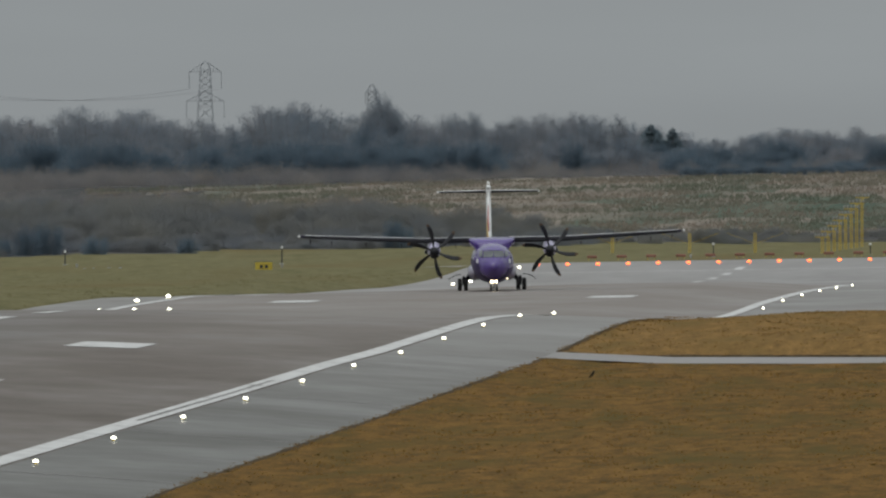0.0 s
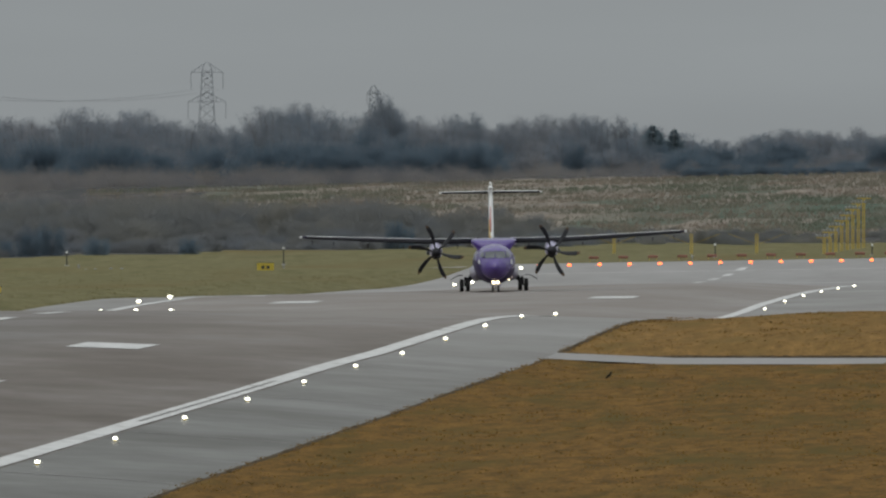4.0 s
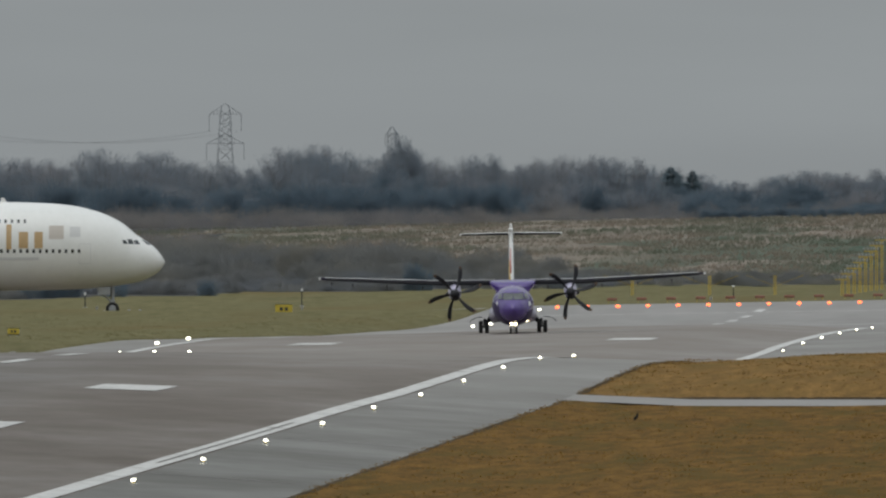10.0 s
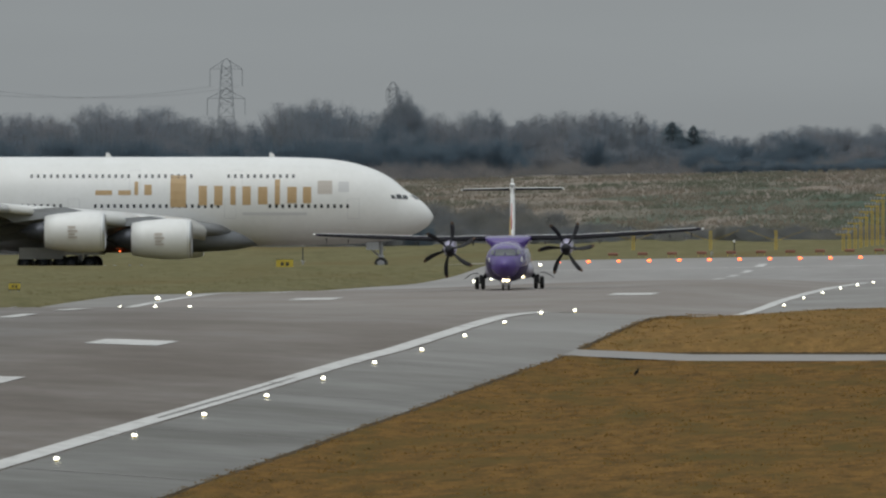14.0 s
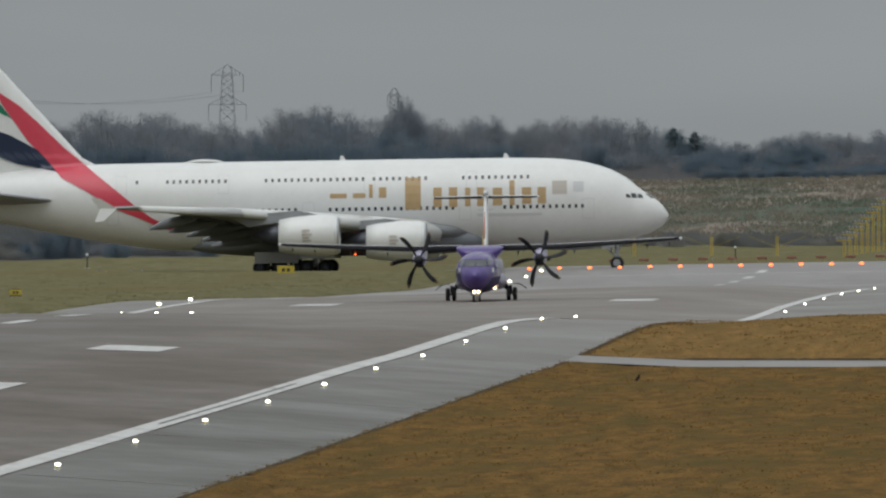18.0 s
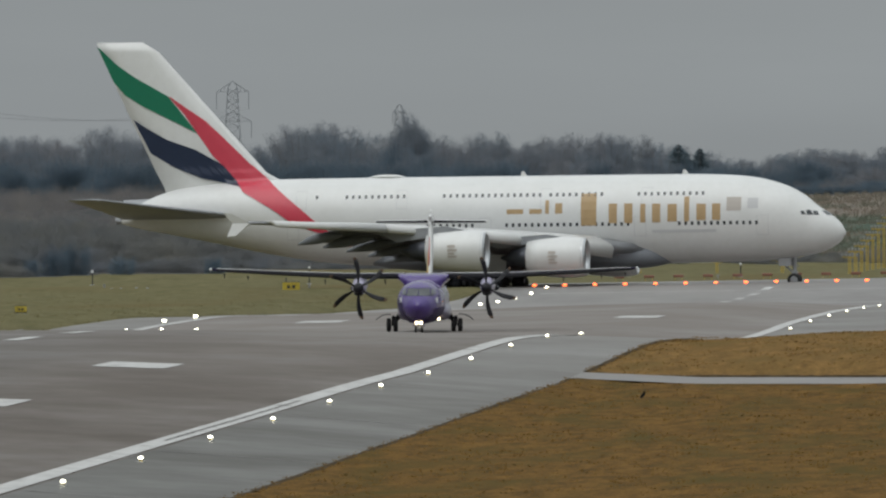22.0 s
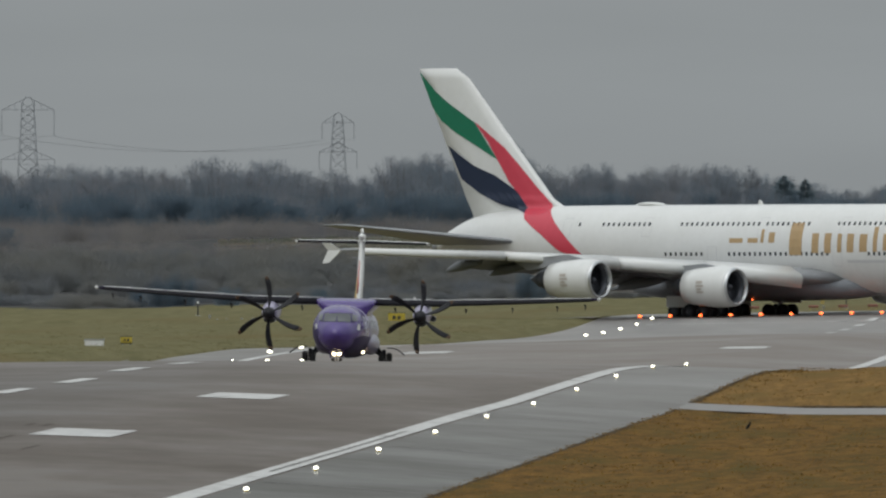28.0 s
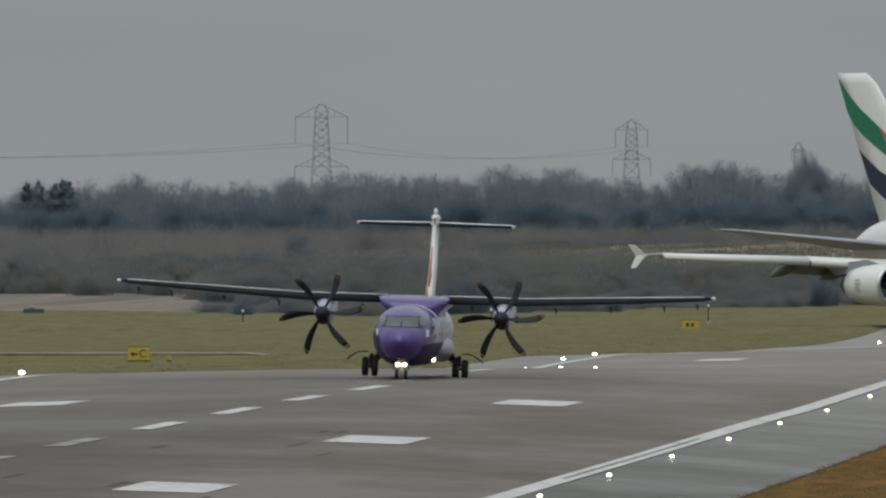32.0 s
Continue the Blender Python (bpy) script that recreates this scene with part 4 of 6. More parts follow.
SKYLINE = ((-1100, 235), (-754, 246), (-700, 222), (-620, 224), (-540, 212), (-440, 222), (-320, 224), (-200, 206), (-60, 208), (40, 205), (150, 196), (250, 198), (330, 214),
           (425, 216), (460, 186), (560, 186), (600, 212), (636, 206), (668, 190), (690, 196), (715, 214), (800, 204), (870, 214), (960, 207), (1070, 207),
           (1140, 224), (1210, 240), (1270, 240), (1330, 234), (1370, 224), (1440, 232), (1510, 222), (1580, 240), (1900, 235))
SX, SY = [p[0] for p in SKYLINE], [p[1] for p in SKYLINE]
rng = random.Random(5)


def top_height(x, y, lower=0.0):
    """How tall a plant stands here to reach the wood's outline."""
    row = np.interp(2528.0 + x / y * FOCAL, SX, SY) + lower
    return EYE[2] + (333.0 - row) * y / FOCAL - gz(x, y)


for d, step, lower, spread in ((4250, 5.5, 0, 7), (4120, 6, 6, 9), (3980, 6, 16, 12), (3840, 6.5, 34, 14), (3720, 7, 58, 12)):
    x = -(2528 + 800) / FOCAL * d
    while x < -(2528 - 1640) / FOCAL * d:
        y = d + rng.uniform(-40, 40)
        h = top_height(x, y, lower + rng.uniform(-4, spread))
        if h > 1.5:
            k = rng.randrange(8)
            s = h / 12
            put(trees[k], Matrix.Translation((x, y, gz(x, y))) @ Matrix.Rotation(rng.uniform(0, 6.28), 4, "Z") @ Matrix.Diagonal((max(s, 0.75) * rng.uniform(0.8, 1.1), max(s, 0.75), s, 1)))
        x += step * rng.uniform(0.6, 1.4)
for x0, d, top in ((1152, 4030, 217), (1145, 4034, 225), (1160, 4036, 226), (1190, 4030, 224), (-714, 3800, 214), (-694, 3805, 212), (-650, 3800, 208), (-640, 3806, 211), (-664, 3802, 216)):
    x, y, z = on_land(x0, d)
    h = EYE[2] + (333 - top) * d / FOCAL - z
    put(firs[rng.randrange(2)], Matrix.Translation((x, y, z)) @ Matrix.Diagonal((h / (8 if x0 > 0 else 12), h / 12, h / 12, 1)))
# slender tall trees that stand out of the wood
for x0, d, top, w in ((668, 4060, 166, 3.0), (684, 4055, 173, 2.8), (676, 4058, 184, 3.4), (693, 4052, 188, 3.2), (702, 4050, 199, 3.4), (656, 4052, 190, 3.0), (646, 4050, 203, 3.4), (838, 4060, 203, 4.5), (1095, 4060, 208, 4.0)):
    x, y, z = on_land(x0, d)
    h = EYE[2] + (333 - top) * d / FOCAL - z
    put(trees[4], Matrix.Translation((x, y, z)) @ Matrix.Diagonal((w / 8, w / 8, h / 12, 1)))
# scrub on the slope: (distance, bearings, how high it reaches)
for d, x0a, x0b, ta, tb, step in ((0, -390, 1020, 428, 410, 1.3), (2430, 300, 720, 414, 412, 2.0), (2500, 560, 1040, 408, 404, 2.0), (2475, -400, 1040, 398, 404, 2.0), (2560, -420, 1020, 366, 388, 2.2), (2640, -860, -380, 372, 366, 2.2), (2680, -860, 990, 345, 364, 2.5), (2770, 280, 780, 338, 348, 2.5), (2830, -860, 360, 334, 342, 2.9), (3050, -860, 330, 320, 330, 3.2),
                                  (3300, -860, 90, 302, 322, 3.5), (3500, -860, 40, 282, 318, 3.8), (3600, -860, 1640, 300, 294, 2.0), (3640, -860, 1000, 291, 290, 1.5), (3650, -860, 1640, 284, 284, 2.2), (3720, -860, 1640, 268, 272, 2.6), (2545, 1000, 1640, 402, 410, 1.7), (2600, 1000, 1640, 400, 404, 1.7)):
    brink, d = d == 0, d or 2380
    x = (x0a - 2528) / FOCAL * d
    end = (x0b - 2528) / FOCAL * d
    first, far_row = x, d > 3000
    while x < end:
        y = d + rng.uniform(-30, 30)
        if brink:
            u = 2528 + x / d * FOCAL
            y = float(scrub_edge(u)) + rng.uniform(8, 45)
        row = ta + (tb - ta) * (x - first) / (end - first) + rng.uniform(-8, 12)
        h = EYE[2] + (333 - row) * y / FOCAL - gz(x, y)
        if h > 0.5:
            s = h / 4.0
            m = (Matrix.Translation((x * y / d if brink else x, y, gz(x, y) - 0.1)) @ Matrix.Rotation(rng.uniform(0, 6.28), 4, "Z") @ Matrix.Diagonal((max(s, 0.5), max(s, 0.5), s, 1)))
            kind = rng.randrange(4)
            if far_row:
                undergrowth.append(BUSH_ARRAYS[kind] @ np.array(m.to_3x3()).T + np.array(m.translation))
            else:
                put((bushes if d < 2520 else thickets)[kind], m)
        x += step * rng.uniform(0.6, 1.4)
under = np.concatenate(undergrowth)
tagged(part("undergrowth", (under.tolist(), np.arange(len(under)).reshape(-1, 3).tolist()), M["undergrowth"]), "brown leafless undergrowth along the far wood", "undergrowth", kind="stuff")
# evergreen understorey in front of the wood, its blue put in for haze
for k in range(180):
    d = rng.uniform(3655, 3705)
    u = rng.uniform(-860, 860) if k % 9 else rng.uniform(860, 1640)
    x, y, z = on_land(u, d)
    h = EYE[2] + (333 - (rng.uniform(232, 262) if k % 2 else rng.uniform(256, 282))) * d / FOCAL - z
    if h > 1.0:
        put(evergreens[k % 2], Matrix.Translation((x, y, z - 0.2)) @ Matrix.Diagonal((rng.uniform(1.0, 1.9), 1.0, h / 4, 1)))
# a dark clipped hedge along the top of the field
x = (1215 - 2528) / FOCAL * 3575
while x < (1650 - 2528) / FOCAL * 3575:
    y = 3575 + rng.uniform(-6, 6)
    h = EYE[2] + (333 - 290 + rng.uniform(-2, 2)) * y / FOCAL - gz(x, y)
    put(evergreens[rng.randrange(2)], Matrix.Translation((x, y, gz(x, y) - 0.1)) @ Matrix.Diagonal((0.55, 0.4, h / 4, 1)))
    x += 1.5
# evergreen bushes in the scrub
for x0, d, top, w in ((696, 2428, 378, 2.6), (712, 2432, 388, 2.2), (45, 2312, 396, 2.6), (78, 2318, 384, 3.4), (5, 2310, 416, 2.0), (165, 2322, 410, 2.6), (330, 2332, 414, 2.4), (-230, 3310, 300, 4.5), (-480, 2700, 352, 3.5), (-330, 2310, 420, 2.4), (-300, 2830, 330, 4), (655, 3900, 204, 6), (640, 3904, 216, 6), (690, 3905, 224, 8), (768, 3900, 236, 4.5), (585, 3905, 232, 6), (418, 3905, 224, 5), (300, 3900, 236, 6), (60, 3902, 240, 6), (1237, 3640, 270, 5.5), (1168, 3900, 240, 5)):
    x, y, z = on_land(x0, d)
    h = EYE[2] + (333 - top) * d / FOCAL - z
    if h > 0.5:
        put(evergreens[rng.randrange(2)], Matrix.Translation((x, y, z - 0.1)) @ Matrix.Diagonal((w / 5, w / 5, h / 4, 1)))


def grass_tufts(name, count, place, tall, material, label, seed, wide=0.12):
    r = np.random.default_rng(seed)
    pts = place(r, count)
    pts = np.repeat(pts, 4, axis=0)
    pts[:, :2] += r.normal(size=(len(pts), 2)) * wide
    ways = np.stack([r.normal(size=len(pts)) * 0.5, r.normal(size=len(pts)) * 0.5, np.ones(len(pts))], 1)
    ways /= np.linalg.norm(ways, axis=1)[:, None]
    shape = twigs(pts, ways, r.uniform(0.5, 1.2, len(pts)) * tall, r.uniform(0.4, 1.0, len(pts)) * wide, r)
    tagged(part(name, shape, material), label, "grass", kind="stuff")


def bumps(x, y):
    """The unevenness of the grass."""
    return np.array([noise.noise(Vector((a * 0.09, b * 0.035, 0.3))) + 0.6 * noise.noise(Vector((a * 0.31, b * 0.11, 4.3))) for a, b in zip(x, y)])


def near_right(r, n):
    y = r.uniform(560, 1060, n)
    x = RIGHT_EDGE + 0.15 + 26 * r.uniform(0, 1, n)
    ok = (y < 914) | (y > 930)
    x, y = x[ok], y[ok]
    return np.stack([x, y, ground_z(x, y) + 0.05 + 0.11 * bumps(x, y) + np.where(y > 930, 0.42 * ease(RIGHT_EDGE + 0.8, RIGHT_EDGE + 9, x) * ease(929, 942, y), 0)], 1)


def far_left(r, n):
    y = r.uniform(1000, 2030, n)
    x = LEFT_EDGE - 0.1 - 40 * r.uniform(0, 1, n) ** 2
    return np.stack([x, y, ground_z(x, y) + 0.05 + 0.11 * bumps(x, y)], 1)


def on_field(r, n):
    y = r.uniform(2620, 3560, n)
    u = r.uniform(150, 1640, n)
    ok = (u > 1040) | (y > 2720 + 60 * np.sin(u * 0.02))
    y, u = y[ok], u[ok]
    x = (u - 2528.0) / FOCAL * y
    return np.stack([x, y, ground_z(x, y) + 0.1], 1)


def right_brim(r, n):
    y = r.uniform(560, 1060, n)
    x = RIGHT_EDGE - 0.08 + 0.5 * r.uniform(0, 1, n) ** 2
    ok = (y < 914) | (y > 930)
    x, y = x[ok], y[ok]
    return np.stack([x, y, ground_z(x, y) + 0.01], 1)


grass_tufts("field_grass", 15000, on_field, 0.62, M["tall_grass"], "tall pale winter grass on the rising field", 8, 0.3)
grass_tufts("grass", 170, near_right, 0.05, M["dark_tuft"], "darker tufts among the ochre grass", 6, 0.3)
grass_tufts("grass", 450, right_brim, 0.04, M["dead_blades"], "ragged ochre grass along the runway's edge", 7)
grass_tufts("grass", 5500, near_right, 0.075, M["dead_blades"], "tufted ochre winter grass beside the runway", 3)
grass_tufts("grass", 5000, far_left, 0.06, M["green_blades"], "short olive grass beyond the runway", 4)


# ---- power line ----
def lattice(a, b, wa, wb, bays, r):
    """A square lattice mast from height a to b that narrows from wa to wb."""
    bars = []
    for sx, sy in ((-1, -1), (1, -1), (1, 1), (-1, 1)):
        bars.append(tube((sx * wa / 2, sy * wa / 2, a), (sx * wb / 2, sy * wb / 2, b), r, n=4))
    for k in range(bays):
        z0, z1 = a + (b - a) * k / bays, a + (b - a) * (k + 1) / bays
        w0, w1 = (wa + (wb - wa) * k / bays) / 2, (wa + (wb - wa) * (k + 1) / bays) / 2
        for sy in (-1, 1):
            bars += [tube((-w0, sy * w0, z0), (w1, sy * w1, z1), r * 0.6, n=4), tube((w0, sy * w0, z0), (-w1, sy * w1, z1), r * 0.6, n=4)]
            bars += [tube((sy * w0, -w0, z0), (sy * w1, w1, z1), r * 0.6, n=4)]
            bars += [tube((-w0, sy * w0, z0), (w0, sy * w0, z0), r * 0.6, n=4)]
    return join(*bars)


def pylon(h, arm_low, arm_high, z_low, z_high, drop):
    p = new("electricity_pylon")
    part("mast", lattice(0, h * 0.62, h * 0.2, h * 0.118, 6, 0.075), M["steel"], p)
    part("mast_top", lattice(h * 0.62, h * 0.95, h * 0.118, h * 0.082, 6, 0.07), M["steel"], p)
    part("peak", join(*[tube((sx * h * 0.041, sy * h * 0.041, h * 0.95), (sx * h * 0.016, sy * h * 0.016, h), 0.055, n=4) for sx in (-1, 1) for sy in (-1, 1)]), M["steel"], p)
    for arm, z, rise in ((arm_low, z_low, h * 0.08), (arm_high, z_high, h * 0.09)):
        for s in (-1, 1):
            part("crossarm", join(tube((0, 0.4, z), (s * arm, 0, z), 0.07, n=4), tube((0, -0.4, z), (s * arm, 0, z), 0.07, n=4), tube((0, 0, z + rise), (s * arm, 0, z), 0.08, n=4),
                                  *[tube((s * arm * q, 0, z), (s * arm * q, 0, z + rise * (1 - q)), 0.05, n=4) for q in (0.25, 0.5, 0.75)]), M["steel"], p)
            part("insulator", spin([(z - drop, 0.05)] + [(z - drop * (1 - k / 12), 0.05 + 0.04 * (k % 2)) for k in range(1, 12)] + [(z, 0.05)], 6, "z"), M["steel"], p, at=(s * arm, 0, 0))
    return tagged(p, "grey lattice electricity pylon behind the wood", "pylon", "pylons")


def stand_pylon(x0, row, d, w_low, w_high, row_low, row_high, drop):
    x, y, z = on_land(x0, d)
    k = d / FOCAL
    base = z
    up = lambda r: EYE[2] + (333 - r) * k - base
    p = pylon(up(row), w_low * k / 2, w_high * k / 2, up(row_low), up(row_high), drop * k)
    p.matrix_basis = Matrix.Translation((x, y, base)) @ Matrix.Rotation(radians(8), 4, "Z")
    return x, y, EYE[2] + (333 - row_high - drop) * k, EYE[2] + (333 - row_low - drop) * k


pa = stand_pylon(361, 110, 4900, 67, 57, 179, 127, 30)
stand_pylon(657, 150, 4960, 30, 24, 200, 164, 20)
pc = stand_pylon(-190, 80, 4500, 95, 93, 192, 104, 46)


def span(p, q, sag, label):
    pts = [Vector(p).lerp(Vector(q), k / 14) - Vector((0, 0, sag * 4 * (k / 14) * (1 - k / 14))) for k in range(15)]
    way = (Vector(q) - Vector(p)).normalized()
    side = way.cross(Vector((0, 0, 1))).normalized() * 0.034
    shape = loft([[tuple(v + side), tuple(v + Vector((0, 0, 0.034))), tuple(v - side), tuple(v - Vector((0, 0, 0.034)))] for v in pts])
    tagged(part("power_cable", shape, M["cable"]), label, "cable", "power cables")


for s in (-5, 5):
    for i in (2, 3):
        span((pc[0] + s, pc[1], pc[i]), (pa[0] + s * 0.6, pa[1], pa[i]), 3.0, "sagging grey power cable between pylons")
        span((pc[0] + s, pc[1], pc[i]), (pc[0] - 120 + s, 4300, pc[i] - 2.0), 2.5, "sagging grey power cable above the wood")


# ---- aircraft ----
class Body:
    """A fuselage whose skin can be found again, for panes and paint."""

    def __init__(self, stations, power=2.15, steps=4):
        self.st, self.p = smooth_stations(stations, steps), power
        order = sorted(self.st)
        self.ax = np.array([s[0] for s in order])
        self.a = np.array(order)

    def section(self, x):
        return [float(np.interp(x, self.ax, self.a[:, k])) for k in (1, 2, 3)]

    def side(self, x, z):
        lo, hi, w = self.section(x)
        v = min(abs(z - (lo + hi) / 2) / max((hi - lo) / 2, 1e-6), 1)
        return w * (1 - v**self.p) ** (1 / self.p)

    def front(self, y, z):
        """The foremost x at which the skin passes (y, z)."""
        a, b = float(self.ax[-1]), float(self.ax[-1]) - 8
        for _ in range(40):
            m = (a + b) / 2
            if abs(y) < self.side(m, z) and self.section(m)[0] < z < self.section(m)[1]:
                b = m
            else:
                a = m
        return (a + b) / 2

    def cut(self, x0, x1, n=36):
        return hull([s for s in self.st if x0 - 1e-6 <= s[0] <= x1 + 1e-6], n, self.p)

    def belly(self, x0, x1, lo, n=36):
        """The underside as a thin shell from angle to angle."""
        rings = []
        for s in [s for s in self.st if x0 - 1e-6 <= s[0] <= x1 + 1e-6]:
            ring = hull([(s[0], s[1] - 0.008, s[2], s[3] + 0.008), (s[0] + 1, s[1], s[2], s[3])], n, self.p)[0][:n]
            rings.append([p for k, p in enumerate(ring) if lo * n <= k <= (1.5 - lo) * n])
        m = len(rings[0])
        verts = [p for r in rings for p in r]
        return verts, [(i * m + j, i * m + j + 1, (i + 1) * m + j + 1, (i + 1) * m + j) for i in range(len(rings) - 1) for j in range(m - 1)]

    def side_patch(self, corners, sign, lift=0.02, nu=4, nv=4):
        """A thin plate on the flank over a four-cornered outline of (x, z)."""
        a, b, c, d = [Vector(p) for p in corners]
        verts, faces = [], []
        for j in range(nv + 1):
            for i in range(nu + 1):
                p = a.lerp(b, i / nu).lerp(d.lerp(c, i / nu), j / nv)
                verts.append((p.x, sign * (self.side(p.x, p.y) + lift), p.y))
        for j in range(nv):
            for i in range(nu):
                k = j * (nu + 1) + i
                faces.append((k, k + 1, k + nu + 2, k + nu + 1))
        return verts, faces

    def front_patch(self, y0, z0, y1, z1, lean=0.0, lift=0.015, n=4):
        verts, faces = [], []
        for j in range(n + 1):
            for i in range(n + 1):
                y, z = y0 + (y1 - y0) * i / n, z0 + (z1 - z0) * j / n
                y -= lean * (j / n) * (1 if y0 > 0 else -1)
                verts.append((self.front(y, z) + lift, y, z + lift * 0.5))
        for j in range(n):
            for i in range(n):
                k = j * (n + 1) + i
                faces.append((k, k + 1, k + n + 2, k + n + 1))
        return verts, faces


def wheel(parent, name, at, r, w, tyre_n=24, rim="gear"):
    """A wheel on its own axle, with tyre and rim."""
    hub = part(name, spin([(-w * 0.3, r * 0.14), (-w * 0.5, r * 0.2), (w * 0.5, r * 0.2), (w * 0.3, r * 0.14)], 12, "y"), M["gear"], parent, at=at)
    part("tyre", spin([(-w * 0.28, r * 0.55), (-w * 0.5, r * 0.72), (-w * 0.46, r * 0.9), (-w * 0.28, r), (w * 0.28, r), (w * 0.46, r * 0.9), (w * 0.5, r * 0.72), (w * 0.28, r * 0.55)], tyre_n, "y"), M["rubber"], hub, smooth=True)
    part("rim", join(spin([(-w * 0.4, r * 0.5), (-w * 0.3, r * 0.58), (w * 0.3, r * 0.58), (w * 0.4, r * 0.5)], 16, "y"),
                     *[tube((r * 0.35 * math.cos(a), -w * 0.42, r * 0.35 * math.sin(a)), (r * 0.35 * math.cos(a), w * 0.42, r * 0.35 * math.sin(a)), r * 0.06, n=5) for a in np.arange(0, 6.28, 1.0472)]), M[rim], hub)
    return hub


def blade_shape():
    """One curved propeller blade along +z, turned at its root."""
    rings = []
    for k in range(11):
        q = k / 10
        r = 0.3 + 1.66 * q
        chord = (0.2 + 0.15 * math.sin(min(q * 1.5, 1) * math.pi * 0.62)) * (1 if q < 0.85 else 1 - (q - 0.85) * 3.6)
        sweep = 0.08 * math.sin(q * math.pi * 0.9) - 0.15 * q**2.2
        twist = radians(62 - 44 * q)
        ring = []
        for u, v in ((-0.5, 0), (-0.3, 0.07), (0, 0.1), (0.3, 0.06), (0.5, 0), (0.3, -0.04), (0, -0.06), (-0.3, -0.04)):
            y, x = chord * u, chord * v * (1.2 - q)
            ring.append((x * math.cos(twist) + y * math.sin(twist), sweep + y * math.cos(twist) - x * math.sin(twist), r))
        rings.append(ring)
    return loft(rings[:10]), loft(rings[9:])


def turboprop_airliner():
    plane = new("turboprop_airliner")
    skin = Body([(12.69, 1.68, 1.72, 0.02), (12.67, 1.6, 1.81, 0.11), (12.6, 1.48, 1.93, 0.23), (12.5, 1.37, 2.02, 0.34), (12.35, 1.25, 2.12, 0.46), (12.0, 1.02, 2.36, 0.74), (11.5, 0.84, 2.6, 0.98), (11.0, 0.72, 2.92, 1.16), (10.2, 0.62, 3.2, 1.32), (9.2, 0.57, 3.3, 1.4), (8.0, 0.56, 3.32, 1.43),
                 (5.0, 0.56, 3.32, 1.43), (-3.0, 0.56, 3.32, 1.43), (-6.0, 0.78, 3.32, 1.37), (-9.0, 1.38, 3.28, 1.08), (-12.0, 2.1, 3.2, 0.62), (-14.0, 2.62, 3.08, 0.25), (-14.6, 2.8, 2.95, 0.05)])
    part("nose_section", skin.cut(5.0, 13), M["purple"], plane, "glossy purple nose", True)
    # a thin darker shell paints the shade under the fuselage
    part("belly", skin.belly(-13.5, 11.6, 0.46), M["purple_shade_and_frame"], plane, "purple belly darkened for shade", True)
    part("cabin", skin.cut(-15, 5.0), M["lilac"], plane, "pale lilac-white cabin side", True)
    saddle = []
    for x, q in ((3.6, 0.0), (3.1, 0.62), (2.4, 0.9), (1.6, 1.0), (-0.6, 1.0), (-1.8, 0.8), (-3.0, 0.4), (-4.0, 0.0)):
        top, w = 3.26 + 0.44 * q, 0.9 + 0.75 * q
        saddle.append([(x, w, top - 0.05), (x, w * 0.9, top), (x, 0.4, top + 0.02), (x, -0.4, top + 0.02), (x, -w * 0.9, top), (x, -w, top - 0.05), (x, -w, top - 0.1 - 0.25 * q), (x, -1.15, 2.9), (x, -1.2, 2.6), (x, 1.2, 2.6), (x, 1.15, 2.9), (x, w, top - 0.1 - 0.25 * q)])
    part("wing_fairing", loft(saddle), M["purple"], plane, smooth=True)
    for s in (-1, 1):
        sec = [(1.2, 1.95, -0.65, 3.5, 0.5), (5.0, 1.95, -0.65, 3.52, 0.46), (9.5, 1.6, -0.5, 3.74, 0.36), (13.1, 1.32, -0.33, 3.94, 0.24), (13.5, 1.0, -0.3, 3.97, 0.1)]
        part("wing", aerofoil([(s * a, b, c, d, e) for a, b, c, d, e in sec]), M["purple_dark"], plane, "dark wing with black de-icing edge", True)
        # thin white tube added as the sky's highlight on the leading edge
        part("wing_edge_strip", join(*[tube((p[1] - 0.1, s * p[0], p[3] + p[4] * 0.46), (q[1] - 0.1, s * q[0], q[3] + q[4] * 0.46), 0.026, n=6) for p, q in zip(sec[:3], sec[1:4])]), M["white"], plane, "pale tube as sky highlight along the leading edge", True)
        part("deicing_boot", aerofoil([(s * a, b + 0.05, b - 0.35, d - 0.03, e * 0.8) for a, b, c, d, e in sec[:4]]), M["boot"], plane, "black rubber leading edge", True)
        part("wingtip_lamp", spin([(-0.25, 0.02), (-0.1, 0.09), (0.1, 0.1), (0.22, 0.03)], 8, "x"), M["white"], plane, "pale wingtip lamp", True, at=(0.95, s * 13.5, 3.98))
        for y, z in ((2.5, 3.18), (6.3, 3.22), (8.8, 3.34), (11.2, 3.48), (12.7, 3.6)):
            part("flap_fairing", loft([[(0.3, s * y - 0.05, z + 0.1), (0.3, s * y + 0.05, z + 0.1), (0.3, s * y, z)], [(-0.7, s * y - 0.06, z + 0.05), (-0.7, s * y + 0.06, z + 0.05), (-0.7, s * y, z - 0.25)], [(-1.1, s * y - 0.02, z), (-1.1, s * y + 0.02, z), (-1.1, s * y, z - 0.08)]]), M["boot"], plane)
        y = s * 4.05
        part("nacelle", [[(a, b + y, c) for a, b, c in v] if i == 0 else v for i, v in enumerate(hull(smooth_stations([(3.75, 2.5, 3.12, 0.3), (3.4, 2.38, 3.26, 0.4), (2.4, 2.3, 3.42, 0.45), (0.8, 2.35, 3.55, 0.46), (-1.0, 2.6, 3.55, 0.42), (-2.8, 3.0, 3.45, 0.2)], 3), 20))], M["lilac"], plane, "lilac engine nacelle", True)
